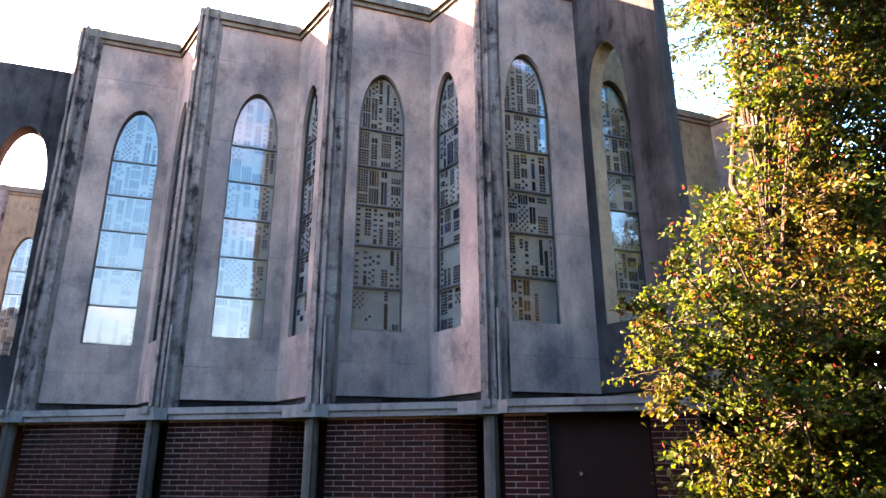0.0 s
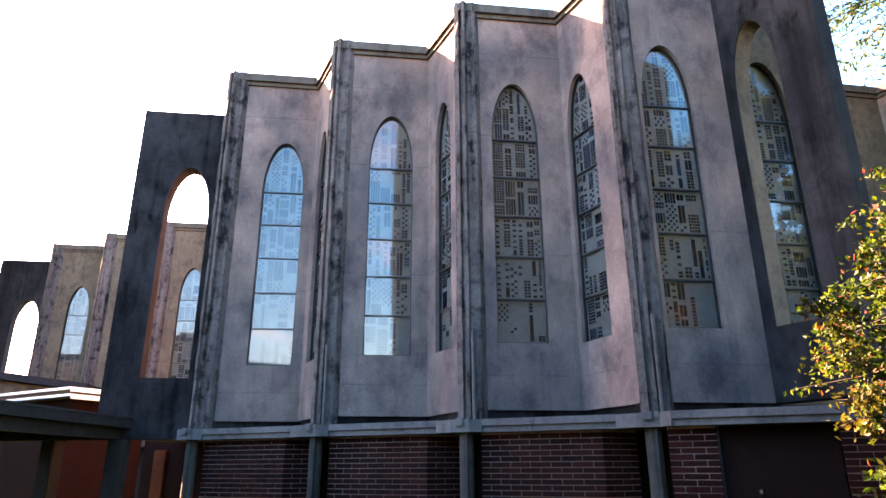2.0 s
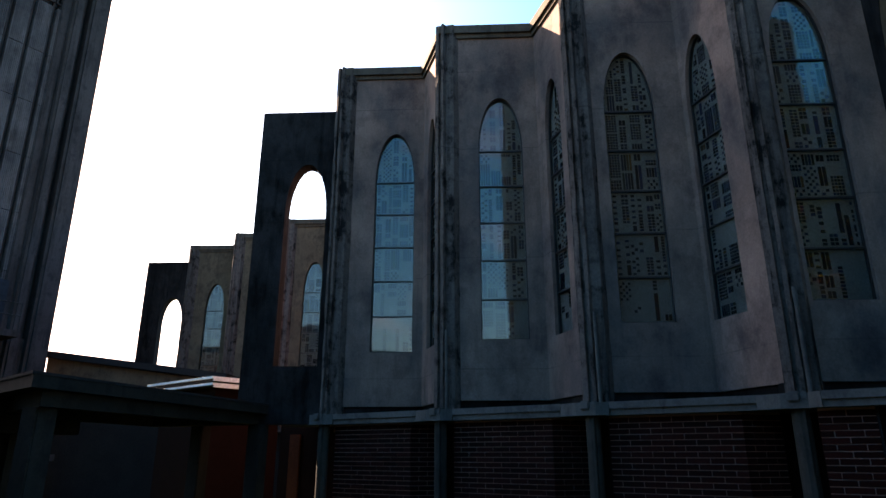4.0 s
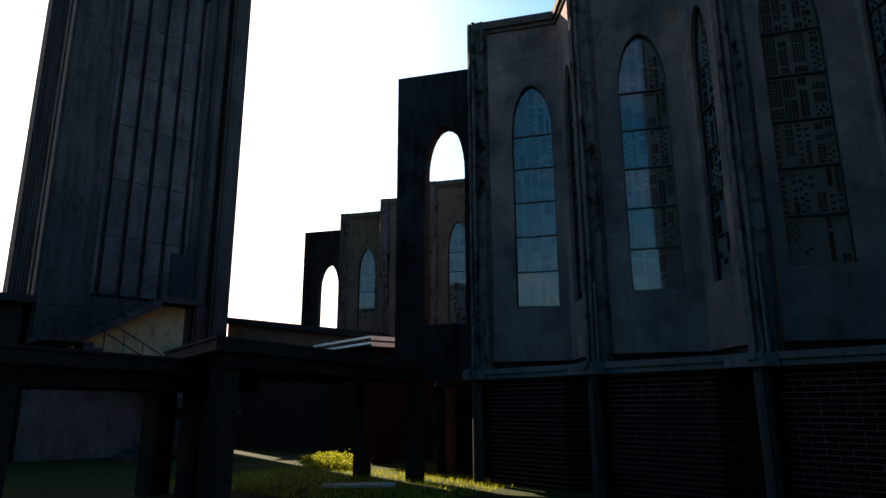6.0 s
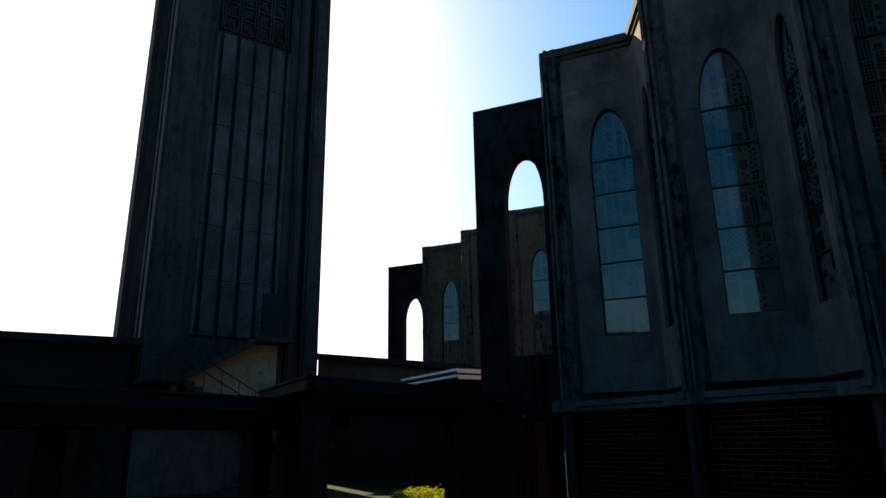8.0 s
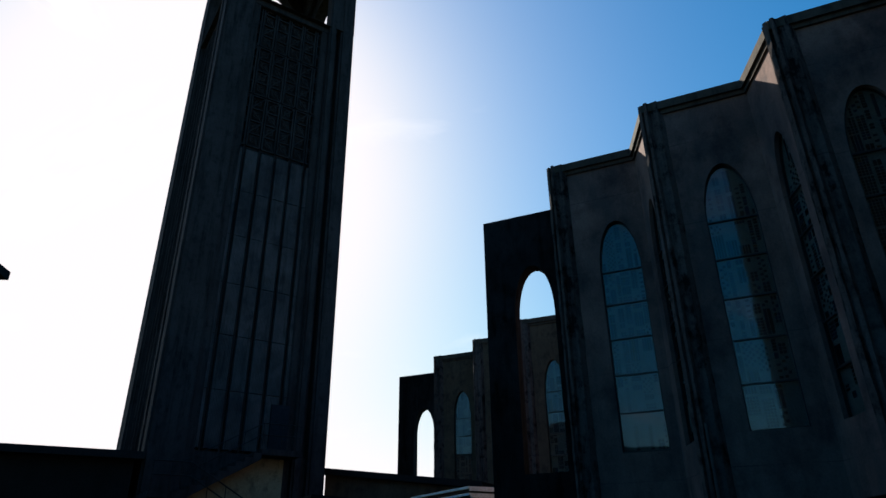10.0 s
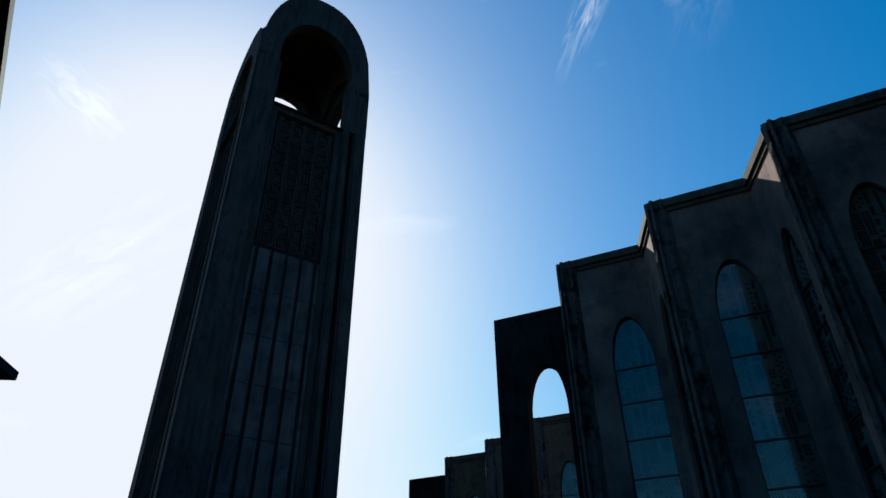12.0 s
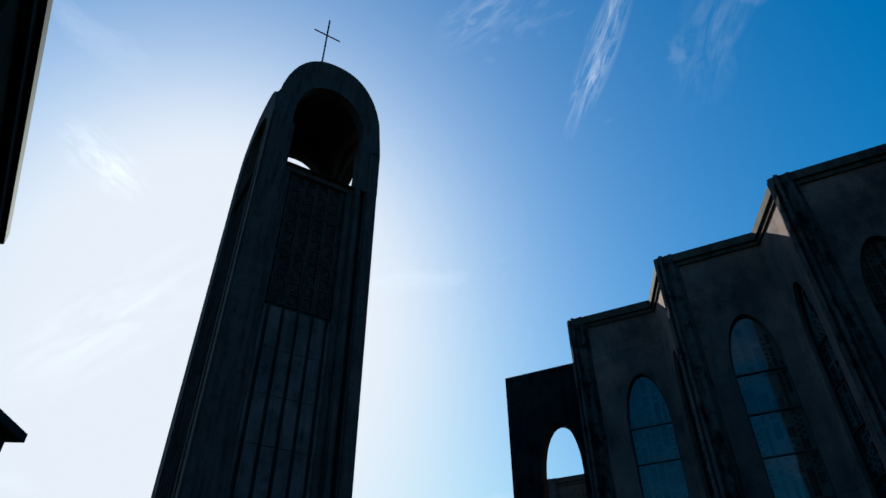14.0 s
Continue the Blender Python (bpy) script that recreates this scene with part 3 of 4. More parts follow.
for i in range(5):
    a = FAR_A + FAR_P * i
    wall_panel(a, a + FACET, TAN_CONCRETE if i < 3 else CONCRETE, 1.3 if i < 2 else 1.2, 0.43, seed=40 + i)
    if i < 4:
        wall_panel(a + FACET, a + FAR_P, TAN_CONCRETE, None)
    pier(a, LEDGE, TOP + 0.02, STAINED, 40 + i)
coping_run([FAR_A + FAR_P * (k // 2) + (FACET if k % 2 else Vector((0, 0))) for k in range(10)])
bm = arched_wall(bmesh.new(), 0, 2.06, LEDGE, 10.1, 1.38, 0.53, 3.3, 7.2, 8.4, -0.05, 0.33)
part("fin_wall", bm, STAIN_AND_SHADE, church, "dark stained and shaded concrete fin with an open arch", along(FAR_A - u * 2.05, FAR_A))
part("base_wall", box(0, 16, 0.5, 0.8, 0, LEDGE + 0.2), DARK_WALL, church, m=along(FAR_A, FAR_A + FAR_P))
# right-hand wing, half hidden by the tree
p, q = Vector((5.9, 15.9)), Vector((7.9, 16.7))
wall_panel(p, q, TAN_CONCRETE, None)
wall_panel(q, q + Vector((1.0, -1.2)), CONCRETE, None)
wall_panel(q + Vector((1.0, -1.2)), q + Vector((3.0, -0.5)), CONCRETE, 1.07, seed=50)
coping_run([p, q, q + Vector((1.0, -1.2)), q + Vector((3.0, -0.5))])
part("base_wall", box(-3, 12, 0.4, 0.8, 0, LEDGE + 0.4), DARK_WALL, church, m=along(p, q))

# ---- ground ----
bm = bmesh.new()
bmesh.ops.create_grid(bm, x_segments=40, y_segments=40, size=1500)
tagged(part("ground", bm, LAWN), "green lawn around the church", "ground", kind="structure")

# ---- tower ----
TW_C, TW_S, TW_DIR = Vector((-26.334, 13.781)), 6.33, 77.5
TW_H, TW_SIDE, TW_SHOULDER = 37.75, 34.9, 31.2
tower = empty("bell_tower", pose(TW_C.x, TW_C.y, 0, 0, 0, TW_DIR), "tall grey concrete bell tower with arched belfry openings", "tower")
hs = TW_S / 2
hb = hs + 0.23


def head(x, zs, h, half, k=2.3):
    return zs + (h - zs) * max(0.0, 1 - abs(x / half) ** k) ** (1 / k)


BASE_Z, BAND_Z, BELFRY_Z = 5.6, 18.85, 27.8
for f in range(4):
    turn = pose(0, 0, 0, 0, 0, 90 * f)
    crest = TW_H if f % 2 == 0 else TW_SIDE
    top = [(-hb + 2 * hb * k / 32, head(-hb + 2 * hb * k / 32, TW_SHOULDER, crest, hb)) for k in range(33)]
    top[0], top[-1] = (-hb, TW_SHOULDER), (hb, TW_SHOULDER)
    bm = bmesh.new()
    arched_wall(bm, -hb, hb, BELFRY_Z, crest, 0, 2.2, BELFRY_Z + 0.01, 31.8 if f % 2 == 0 else 30.6, 35.2 if f % 2 == 0 else 33.2, -hb, -hs + 0.45, 2.2, top)
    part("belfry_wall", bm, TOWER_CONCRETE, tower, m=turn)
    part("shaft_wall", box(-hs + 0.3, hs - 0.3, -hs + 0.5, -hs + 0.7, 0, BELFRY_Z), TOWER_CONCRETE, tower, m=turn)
    bm = box(-2.25, 2.25, -hs + 0.02, -hs + 0.55, BELFRY_Z - 0.35, BELFRY_Z + 0.25, 0.03)
    part("belfry_sill", bm, TOWER_CONCRETE, tower, m=turn)
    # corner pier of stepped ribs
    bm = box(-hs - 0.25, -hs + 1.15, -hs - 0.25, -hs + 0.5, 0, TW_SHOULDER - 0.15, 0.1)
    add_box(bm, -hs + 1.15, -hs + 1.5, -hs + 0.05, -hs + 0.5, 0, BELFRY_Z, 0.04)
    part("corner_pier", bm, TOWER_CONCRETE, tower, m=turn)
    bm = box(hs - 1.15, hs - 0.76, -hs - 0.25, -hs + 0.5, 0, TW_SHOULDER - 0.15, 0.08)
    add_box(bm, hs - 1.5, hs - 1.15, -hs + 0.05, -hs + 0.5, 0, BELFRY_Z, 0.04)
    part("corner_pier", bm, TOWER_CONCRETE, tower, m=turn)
# fluted panels between slim fins
NP, SPAN = 6, 4.35
pw = SPAN / NP
ph = (BAND_Z - BASE_Z) / 6


def fluted():
    bm = bmesh.new()
    w, n = pw - 0.18, 9
    pts = [(-w / 2, 0.42)]
    for k in range(n):
        x = -w / 2 + w * k / n
        pts += [(x + 0.004, 0.0), (x + w / n * 0.55, 0.0), (x + w / n * 0.6, 0.03), (x + w / n * 0.97, 0.03)]
    pts += [(w / 2, 0.42)]
    prism(bm, pts, 0, ph - 0.03)
    return mesh_of("fluted_panel", bm, PANEL_CONCRETE)


FLUTED = fluted()


def grille():
    bm = bmesh.new()
    w, h = pw - 0.12, 2.85
    for s in (-1, 1):
        add_box(bm, s * w / 2 - 0.03, s * w / 2 + 0.03, 0, 0.12, 0, h)
    for k in range(5):
        z = h * k / 4
        add_box(bm, -w / 2, w / 2, 0.01, 0.11, z - 0.03, z + 0.03)
    for k in range(4):
        z0, z1 = h * k / 4, h * (k + 1) / 4
        s = 1 if k % 2 else -1
        rod(bm, (-s * w / 2, 0.06, z0), (s * w / 2, 0.06, z1), 0.035, 6)
        ring = [(0.15 * math.cos(t * math.pi / 5), 0.06, (z0 + z1) / 2 + 0.15 * math.sin(t * math.pi / 5)) for t in range(11)]
        for a, b in zip(ring, ring[1:]):
            rod(bm, a, b, 0.03, 5)
    return mesh_of("grille", bm, TOWER_CONCRETE)


GRILLE = grille()
for f in (0, 3):
    turn = pose(0, 0, 0, 0, 0, 90 * f)
    for c in range(NP):
        x = -SPAN / 2 + pw * (c + 0.5)
        for r in range(6):
            shared("fluted_panel", FLUTED, tower, turn @ pose(x, -hs + 0.12 + random.uniform(-0.01, 0.01), BASE_Z + r * ph))
        for r in range(3):
            shared("grille", GRILLE, tower, turn @ pose(x, -hs + 0.2, BAND_Z + 0.25 + r * 2.98))
    for c in range(NP + 1):
        x = -SPAN / 2 + pw * c
        part("slim_fin", box(x - 0.035, x + 0.035, -hs + (0.3 if f == 0 else -0.06), -hs + 0.52, BASE_Z - 0.1, BELFRY_Z - 0.36, 0.012), TOWER_CONCRETE, tower, m=turn)
# groin-vaulted roof
N = 32
bm = bmesh.new()
for layer, (half, h, zs) in enumerate(((hb - 0.02, TW_H - 0.03, TW_SHOULDER), (hs - 0.5, TW_H - 0.6, TW_SHOULDER - 0.5))):
    g = [[bm.verts.new((x, y, max(head(x, zs, h, half), head(y, zs, h - TW_H + TW_SIDE, half)))) for x in np.linspace(-half, half, N + 1)] for y in np.linspace(-half, half, N + 1)]
    for j in range(N):
        for i in range(N):
            q = (g[j][i], g[j][i + 1], g[j + 1][i + 1], g[j + 1][i])
            bm.faces.new(q if layer == 0 else q[::-1])
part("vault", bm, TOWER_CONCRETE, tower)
part("cross_post", rod(bmesh.new(), (-1.0, -hs + 0.4, TW_H - 0.5), (-1.0, -hs + 0.4, 43.2), 0.06), RAIL, tower, "thin dark metal cross")
part("cross_arm", rod(bmesh.new(), (-1.93, -hs + 0.4, 41.4), (-0.03, -hs + 0.4, 41.4), 0.05), RAIL, tower)
part("tower_base", box(-hs + 0.2, hs - 0.2, -hs + 0.1, hs - 0.2, 0, BASE_Z - 0.12), TOWER_CONCRETE, tower)
part("door", box(1.05, 1.8, -hs + 0.02, -hs + 0.12, BASE_Z + 0.02, BASE_Z + 1.85, 0.01), BLUE_DOOR, tower, "blue-grey painted door at the stair landing")
# ---- covered walkways (aligned with the tower) ----


def canopy(name, origin, angle, length, depth, z, thick, posts, label, half=0.16):
    e = empty(name, pose(origin[0], origin[1], 0, 0, 0, angle), label, "canopy", "covered walkways")
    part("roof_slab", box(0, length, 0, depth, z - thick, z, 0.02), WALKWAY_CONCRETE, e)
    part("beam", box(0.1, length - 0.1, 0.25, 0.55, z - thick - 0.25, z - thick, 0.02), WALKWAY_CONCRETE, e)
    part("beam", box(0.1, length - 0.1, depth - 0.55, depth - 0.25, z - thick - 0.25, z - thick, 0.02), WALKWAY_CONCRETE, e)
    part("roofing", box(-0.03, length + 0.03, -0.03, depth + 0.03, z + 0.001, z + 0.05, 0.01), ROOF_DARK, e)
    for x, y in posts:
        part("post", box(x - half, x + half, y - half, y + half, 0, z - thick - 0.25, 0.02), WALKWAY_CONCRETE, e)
    return e


SLAB = [(-8.25, 5.9), (-9.15, 12.4), (-12.6, 12.4), (-11.4, 7.05)]
mid = Vector((-10.35, 9.4))


def inset(pts, d):
    return [tuple(Vector(p) + (mid - Vector(p)).normalized() * d) for p in pts]


corner_canopy = empty("canopy", pose(0, 0, 0), "flat concrete canopy on square posts against the church", "canopy", "covered walkways")
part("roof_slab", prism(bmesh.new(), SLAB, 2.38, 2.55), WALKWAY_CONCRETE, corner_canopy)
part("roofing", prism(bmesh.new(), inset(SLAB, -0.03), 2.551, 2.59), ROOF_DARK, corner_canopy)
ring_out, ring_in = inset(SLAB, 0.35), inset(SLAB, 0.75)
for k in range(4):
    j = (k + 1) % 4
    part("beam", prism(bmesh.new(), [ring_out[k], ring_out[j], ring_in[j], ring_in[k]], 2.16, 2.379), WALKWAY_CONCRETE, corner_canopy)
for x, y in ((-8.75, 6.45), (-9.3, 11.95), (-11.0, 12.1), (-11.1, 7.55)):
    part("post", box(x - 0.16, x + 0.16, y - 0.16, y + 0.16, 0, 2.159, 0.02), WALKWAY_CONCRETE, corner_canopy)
canopy("canopy", (-8.2, -3.0), 100.5, 12.0, 2.3, 2.32, 0.2, [(2.0, 0.4), (6.9, 0.4), (11.0, 0.4), (2.0, 1.9), (6.9, 1.9), (11.0, 1.9)], "long low concrete walkway canopy on square posts", 0.22)

# ---- low buildings ----
def block(name, origin, angle, w, d, h, label, roof=True, h2=None, mat=DARK_WALL):
    e = empty(name, pose(origin[0], origin[1], 0, 0, 0, angle), label, "building")
    h2 = h if h2 is None else h2
    bm = bmesh.new()
    upright(bm, [(0, 0), (w, 0), (w, h2 - 0.25), (0, h - 0.25)], 0, d)
    part("wall", bm, mat, e)
    bm = bmesh.new()
    upright(bm, [(-0.3, h - 0.245), (w + 0.3, h2 - 0.245), (w + 0.3, h2), (-0.3, h)], -0.35, d + 0.3)
    part("roof", bm, ROOF_DARK, e)
    return e


block("annex", (-27.4, -2.0), 72, 12.0, 9, 5.2, "low dark annex with a flat roof beside the tower")
link = block("link_building", (-23.9, 17.6), 20.3, 6.9, 2.0, 5.4, "low dark link building with a tan upper band", h2=4.45)
bm = bmesh.new()
upright(bm, [(0, 3.55), (6.9, 3.55), (6.9, 4.19), (0, 5.14)], -0.03, 0.02)
part("upper_band", bm, TAN_CONCRETE, link)
store = block("brick_store", (-13.1, 14.8), 72, 2.2, 3.0, 3.59, "small brick store with white metal roof edging", mat=BROWN_PAINT_AND_SHADE)
for z, o in ((3.57, 0.38), (3.4, 0.33)):
    part("flashing", box(-o, -o + 0.05, -o - 0.05, 3.3, z - 0.03, z + 0.03, 0.005), WHITE_METAL, store, "white metal edging strip")
    part("flashing", box(-o + 0.052, 2.5, -o - 0.05, -o, z - 0.09, z + 0.03, 0.005), WHITE_METAL, store)

# ---- steps to the tower door ----
steps = empty("outdoor_steps", pose(TW_C.x, TW_C.y, 0, 0, 0, TW_DIR), "concrete outdoor steps with a thin iron rail", "stairs")
part("landing", box(0.4, 1.9, -hs - 1.3, -hs + 0.1, BASE_Z - 0.3, BASE_Z - 0.08, 0.01), TOWER_CONCRETE, steps)
part("landing_wall", upright(bmesh.new(), [(-2.3, 2.4), (1.55, 2.4), (1.55, BASE_Z - 0.31), (0.35, BASE_Z - 0.31), (-2.3, 3.55)], -hs - 0.5, -hs - 0.32), LIT_RENDER, steps, "tan rendered wall below the landing, lit look in its colour")
RISE, RUN, UPPER, LOWER = 0.172, 0.3, 9, 12
for k in range(UPPER):
    x, z = 0.4 - k * RUN, BASE_Z - 0.08 - (k + 1) * RISE
    part("step", upright(bmesh.new(), [(x - RUN, z - 0.39), (x, z - 0.21), (x, z), (x - RUN, z)], -hs - 1.3, -hs - 0.3), TOWER_CONCRETE, steps)
x_turn, z_turn = 0.4 - UPPER * RUN, BASE_Z - 0.08 - UPPER * RISE
part("half_landing", box(x_turn - 1.2, x_turn - 0.002, -hs - 2.6, -hs - 0.3, z_turn - 0.38, z_turn - 0.18, 0.01), TOWER_CONCRETE, steps)
for k in range(LOWER):
    x, z = x_turn + k * RUN, z_turn - 0.18 - (k + 1) * RISE
    part("step", upright(bmesh.new(), [(x, z - 0.21), (x + RUN, z - 0.39), (x + RUN, z), (x, z)], -hs - 2.6, -hs - 1.4), TOWER_CONCRETE, steps)
x_foot, z_foot = x_turn + LOWER * RUN, z_turn - 0.18 - LOWER * RISE
part("half_landing", box(x_foot + 0.002, x_foot + 1.2, -hs - 3.9, -hs - 1.4, z_foot - 0.38, z_foot - 0.18, 0.01), TOWER_CONCRETE, steps)
for k in range(10):
    x, z = x_foot - k * RUN, z_foot - 0.18 - (k + 1) * RISE
    if z > 0.02:
        part("step", upright(bmesh.new(), [(x - RUN, max(0.0, z - 0.39)), (x, max(0.0, z - 0.21)), (x, z), (x - RUN, z)], -hs - 3.9, -hs - 2.7), TOWER_CONCRETE, steps)
part("stair_wall", box(x_turn - 1.2, x_foot + 1.2, -hs - 1.38, -hs - 1.2, 0, 2.35), PANEL_CONCRETE, steps, "pale rendered wall behind the lowest flight")


def railing(points, y, parent):
    """Iron rail with posts along a run of (x, z) tread points."""
    bm = bmesh.new()
    for (xa, za), (xb, zb) in zip(points, points[1:]):
        for h in (0.5, 0.92):
            rod(bm, (xa, y, za + h), (xb, y, zb + h), 0.022)
        n = max(1, int(abs(xb - xa) / 0.55))
        for k in range(n + 1):
            t = k / n
            x, z = xa + (xb - xa) * t, za + (zb - za) * t
            rod(bm, (x, y, z), (x, y, z + 0.92), 0.016, 6)
    part("rail", bm, RAIL, parent)


railing([(1.85, BASE_Z - 0.08), (0.4, BASE_Z - 0.08), (x_turn, z_turn)], -hs - 1.25, steps)
railing([(x_turn - 1.15, z_turn - 0.18), (x_turn, z_turn - 0.18), (x_foot, z_foot)], -hs - 2.55, steps)

# ---- dark building at the far left and the eave behind the camera ----
block("side_building", (-16.8, 0.1), 140, 5.0, 3.0, 9.25, "dark building with a flat roof beyond the walkway")
tall = empty("tall_block", pose(-0.2, -1.88, 0, 0, 0, 168.7), "tall dark building beside the lawn", "building")
part("wall", box(6.7, 13.0, 0.25, 8, 0, 9.75), NEAR_BLACK, tall)
part("roof", box(6.5, 13.2, 0, 8.2, 9.95, 10.25, 0.02), ROOF_DARK, tall)
part("fascia", box(6.6, 13.1, 0.1, 8.1, 9.75, 9.95), ROOF_DARK, tall)


part("paving_slab", box(0, 1.5, 0, 0.5, 0.0, 0.05, 0.01), PAVING, empty("paving", pose(-10.1, 9.9, 0, 0, 0, 40), "pale concrete paving strip in the lawn", "paving"))


# ---- plants ----
def add_leaf(vs, fs, at, size, rnd, long=1.7):
    """A folded leaf of four triangles."""
    d = Vector((rnd.gauss(0, 1), rnd.gauss(0, 1), rnd.gauss(-0.3, 0.8))).normalized()
    s = d.cross(Vector((rnd.gauss(0, 1), rnd.gauss(0, 1), rnd.gauss(0, 1)))).normalized()
    n = d.cross(s)
    L, W, k = size * long, size * 0.5, len(vs)
    vs += [at, at + d * L * 0.45 + s * W + n * W * 0.35, at + d * L, at + d * L * 0.45 - s * W + n * W * 0.35, at + d * L * 0.5]
    fs += [(k, k + 1, k + 4), (k + 1, k + 2, k + 4), (k + 2, k + 3, k + 4), (k + 3, k, k + 4)]


def leafage(name, vs, fs, mat, parent, label=""):
    me = bpy.data.meshes.new(name)
    me.from_pydata(vs, [], fs)
    me.materials.append(mat)
    o = new(name, me)
    o.parent = parent
    return tagged(o, label, kind="stuff")


def branch(bm, a, b, r0, r1, seg=6):
    a, b = Vector(a), Vector(b)
    m = Matrix.Translation((a + b) / 2) @ (b - a).to_track_quat("Z", "Y").to_matrix().to_4x4()
    bmesh.ops.create_cone(bm, cap_ends=False, segments=seg, radius1=r0, radius2=r1, depth=(b - a).length, matrix=m)


def make_tree(name, base, height, lobes, count, size, label, seed, mat, upto, girth=0.07):
    """Trunk, limbs to each lobe of the crown, and leaves scattered along twigs in the lobes."""
    rnd = random.Random(seed)
    t = empty(name, pose(*base), label, "tree")
    wood, vs, fs = bmesh.new(), [], []
    prev = Vector((0, 0, 0))
    for k in range(1, 7):
        nxt = Vector((rnd.uniform(-0.12, 0.12) * k / 2, rnd.uniform(-0.12, 0.12) * k / 2, height * 0.85 * k / 6))
        branch(wood, prev, nxt, girth * (1.05 - k / 7.5) + 0.015, girth * (1.05 - (k + 1) / 7.5) + 0.015, 10)
        prev = nxt
    total = sum(l[3] ** 2 for l in lobes)
    for x, y, z, r in lobes:
        c = Vector((x, y, z))
        root = Vector((0, 0, max(0.5, z * 0.55)))
        mid = root.lerp(c, 0.5) + Vector((0, 0, 0.15))
        branch(wood, root, mid, 0.022, 0.014)
        branch(wood, mid, c, 0.014, 0.007)
        n = int(count * r * r / total * (0.6 if x < -0.5 else 1.0))
        twigs = max(4, n // 40)
        for _ in range(twigs):
            d = Vector((rnd.gauss(0, 1), rnd.gauss(0, 1), rnd.gauss(0.15, 0.8))).normalized()
            e = c + d * r * rnd.uniform(0.4, 1.25)
            s = c + d * r * 0.1
            branch(wood, s, e, 0.009, 0.003, 4)
            for _ in range(40):
                k = rnd.uniform(0.35, 1.05)
                p = s.lerp(e, k) + Vector((rnd.gauss(0, 0.065), rnd.gauss(0, 0.065), rnd.gauss(0, 0.055)))
                add_leaf(vs, fs, p, size * rnd.uniform(0.6, 1.3), rnd)
    part("trunk", wood, BARK, t)
    leafage("crown", vs, fs, mat, t, upto)
    return t


def crown_lobes(seed):
    """Lobes of a leaning crown: one long low limb to the left, upright above."""
    rnd = random.Random(seed)
    out, z = [], 0.45
    while z < 9.0:
        if z < 3.1:
            left = -1.0 - 0.8 * (z / 3.1)
        else:
            left = min(-1.8 + (z - 3.1) * 0.9, -0.3)
        out.append((left + rnd.uniform(-0.1, 0.15), -0.6 + rnd.uniform(-0.15, 0.15), z, 0.32))
        x = left + 0.4
        while x < 3.7:
            r = min(0.5 + 0.32 * (x - left), 1.15) * rnd.uniform(0.85, 1.1)
            out.append((x, rnd.uniform(-0.95, 0.5), z + rnd.uniform(-0.25, 0.25), r))
            x += 0.55 + 0.35 * r
        z += 0.52
    return out


make_tree("small_tree", (4.2, 7.4, 0), 8.5, crown_lobes(4), 215000, 0.047, "small broad-leaved tree in yellow-green autumn leaf with red tips", 3, LEAF, "yellow, green and red leaves")

BIG = [(x, y, z, 1.7) for x, y, z in ((0, 0, 4), (-1.8, 0.5, 5), (1.8, -0.4, 5.2), (0, 1.6, 6), (0, -1.5, 6.2), (-1.4, -0.8, 7.6), (1.5, 0.8, 7.8), (0, 0, 9.4), (-0.6, 0.9, 10.6), (2.6, 0.2, 3.2), (-2.6, 0.2, 3.0))]
make_tree("broad_tree", (13.8, 5.0, 0), 15.0, [(x, y, z * 1.35, r) for x, y, z, r in BIG], 26000, 0.17, "large dark green broad-leaved tree across the lawn", 5, NEEDLE, "dark green leaves")
# Unseen wall, added so the right-hand windows reflect something dark.
rear = empty("rear_wing", pose(4.05, -4.5, 0), "unseen tall dark plain wall, added for window reflections", "building")
part("wall", box(-0.5, 15.5, -0.8, 0, 0, 23.0), NEAR_BLACK, rear)
part("roof", box(-0.55, 15.55, -0.85, 0.05, 23.0, 23.3, 0.02), ROOF_DARK, rear)


# Unseen block, added to cut low sky light on the wall bases.
block("rear_low_wing", (4.0, -5.0), 180, 14.0, 5, 6.3, "unseen low dark block, added to shade the lower walls")


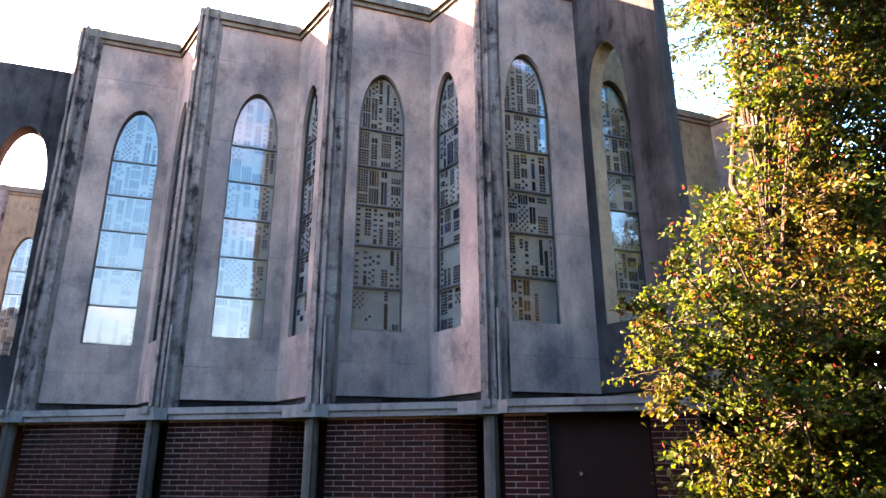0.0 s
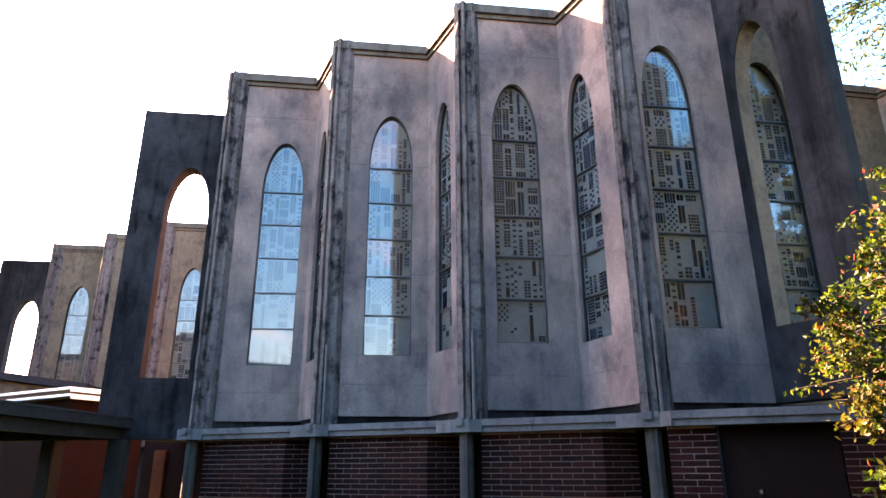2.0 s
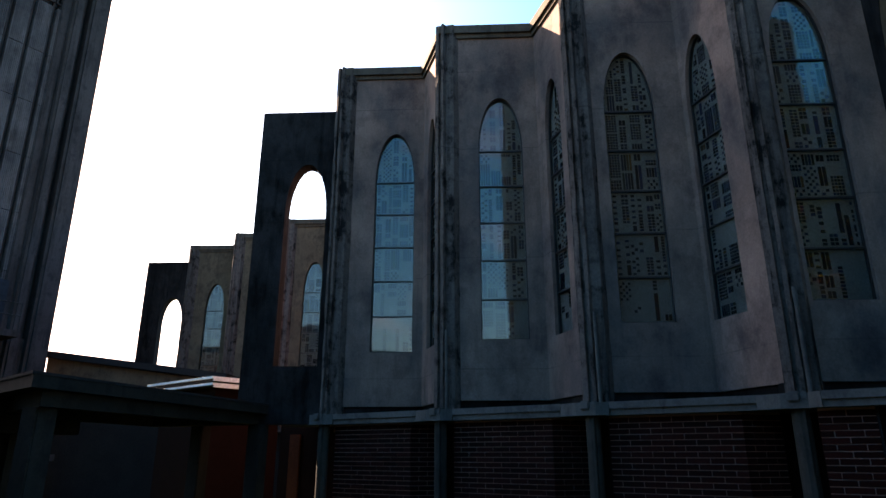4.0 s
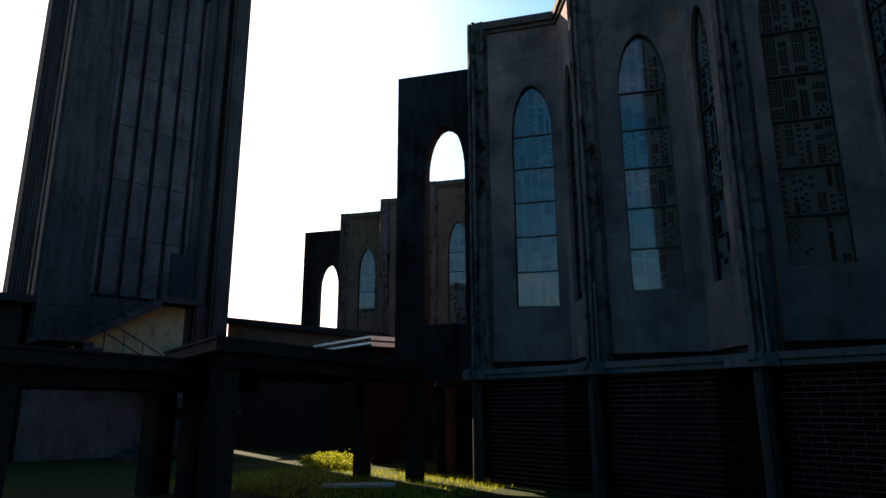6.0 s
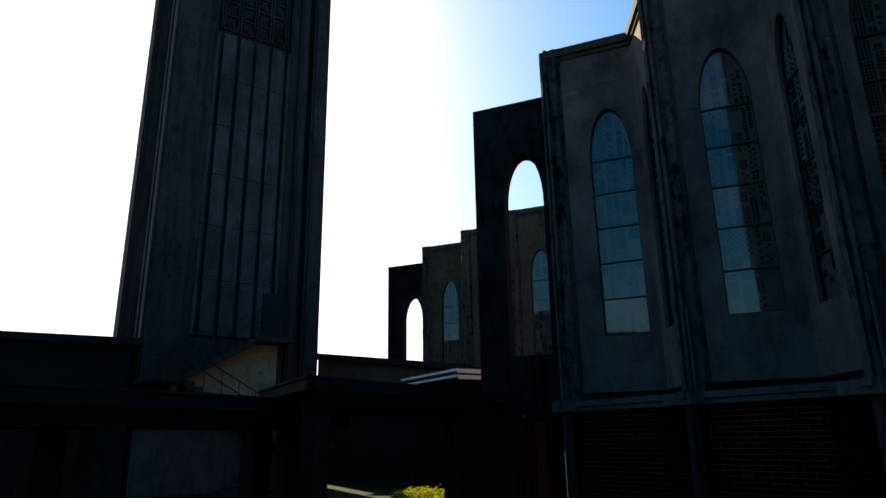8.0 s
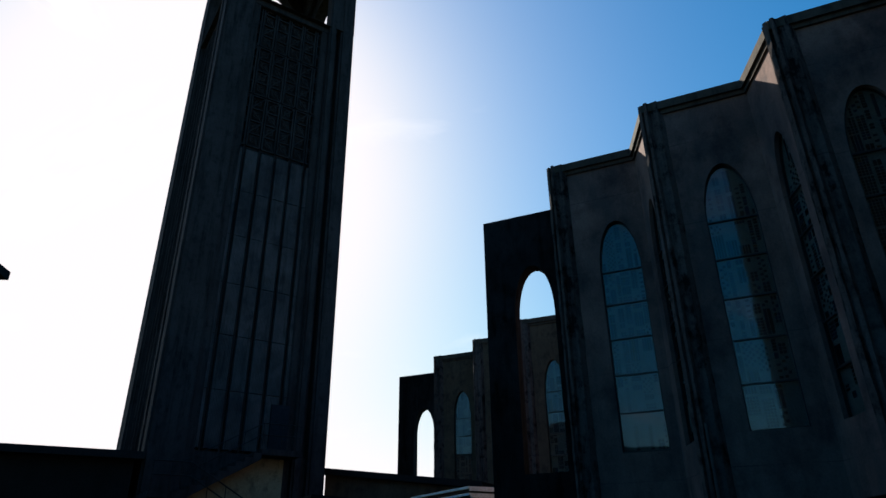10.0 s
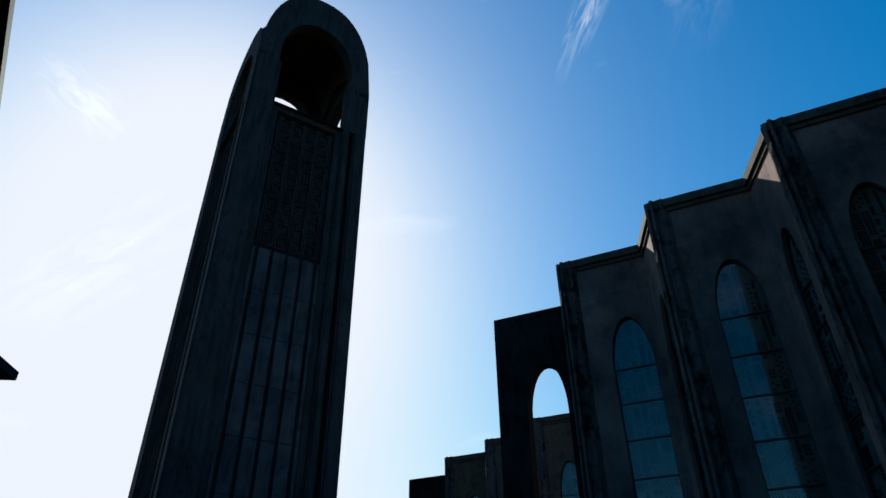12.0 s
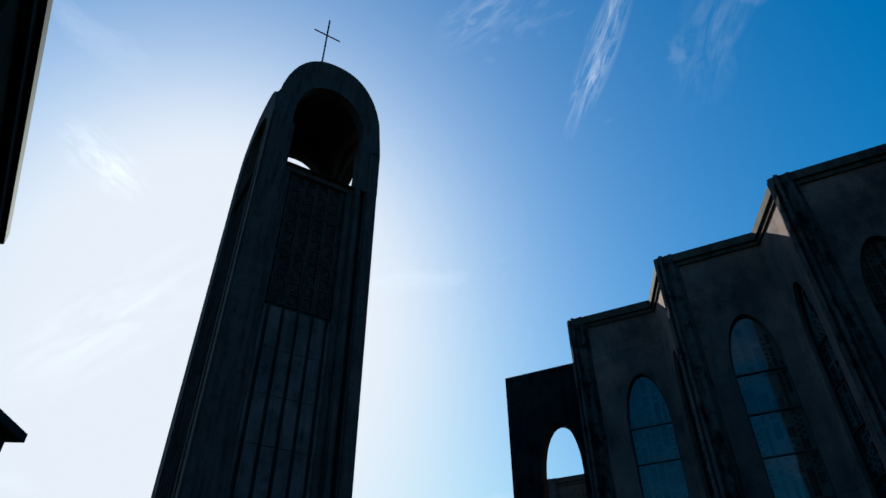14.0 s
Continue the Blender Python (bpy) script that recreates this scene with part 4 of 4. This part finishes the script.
def conifer(name, base, height, spread, label, seed):
    """Straight trunk with whorls of drooping boughs clad in fine sprays."""
    rnd = random.Random(seed)
    t = empty(name, pose(*base), label, "tree")
    wood, vs, fs = bmesh.new(), [], []
    branch(wood, (0, 0, 0), (0, 0, height), 0.22, 0.02, 10)
    z = height * 0.585
    while z < height * 0.97:
        reach = spread * (1 - z / height) ** 0.7 + 0.2
        for k in range(7):
            an = rnd.uniform(0, 6.283)
            r = reach * rnd.uniform(0.7, 1.1)
            tip = Vector((math.cos(an) * r, math.sin(an) * r, z - r * rnd.uniform(0.1, 0.35)))
            root = Vector((0, 0, z))
            branch(wood, root, tip, 0.03, 0.006, 5)
            for _ in range(int(60 * r)):
                p = root.lerp(tip, rnd.uniform(0.25, 1.0)) + Vector((rnd.gauss(0, 0.12), rnd.gauss(0, 0.12), rnd.uniform(-0.35, 0.05)))
                add_leaf(vs, fs, p, 0.045 * rnd.uniform(0.7, 1.3), rnd, 4.5)
        z += rnd.uniform(0.3, 0.5)
    part("trunk", wood, BARK, t)
    leafage("foliage", vs, fs, NEEDLE, t, "drooping green sprays")


conifer("conifer", (9.0, 13.9, 0), 21.0, 7.6, "tall dark green conifer with drooping boughs", 12)

shrub = empty("shrub", pose(-13.2, 13.35, 0), "low golden-green spreading shrub on the lawn", "shrub")
rnd = random.Random(9)
vs, fs, wood = [], [], bmesh.new()
for _ in range(220):
    an, r = rnd.uniform(0, 6.283), math.sqrt(rnd.random())
    tip = Vector((math.cos(an) * r * 1.15, math.sin(an) * r * 0.8, 0.13 + 0.2 * (1 - r * r) + rnd.gauss(0, 0.04)))
    root = tip * 0.25
    root.z = 0.02
    branch(wood, root, tip, 0.01, 0.004, 4)
    for _ in range(28):
        add_leaf(vs, fs, root.lerp(tip, rnd.uniform(0.4, 1.05)) + Vector((rnd.gauss(0, 0.06), rnd.gauss(0, 0.06), rnd.gauss(0, 0.04))), 0.035, rnd)
part("stems", wood, BARK, shrub)
leafage("foliage", vs, fs, SHRUB, shrub)
tagged(shrub, group="low shrubs")
copy_thing(shrub, pose(-11.75, 3.75, 0, 0, 0, 50))

# ---- taller grass where the sun falls ----
rnd = random.Random(21)
vs, fs = [], []
for _ in range(9000):
    x, y = rnd.uniform(-14.0, -7.0), rnd.uniform(8.5, 13.5)
    h, an = rnd.uniform(0.04, 0.11), rnd.uniform(0, 6.283)
    k, w = len(vs), 0.006
    vs += [(x - w * math.cos(an), y - w * math.sin(an), 0), (x + w * math.cos(an), y + w * math.sin(an), 0), (x + rnd.gauss(0, 0.025), y + rnd.gauss(0, 0.025), h)]
    fs.append((k, k + 1, k + 2))
me = bpy.data.meshes.new("grass")
me.from_pydata(vs, [], fs)
me.materials.append(SHRUB)
tagged(new("grass", me), "short yellow-green grass on the lawn", "grass", kind="stuff")

# ---- single bricks, last ----
for me, wall, m in BRICK_QUEUE:
    shared("brick", me, wall, m)
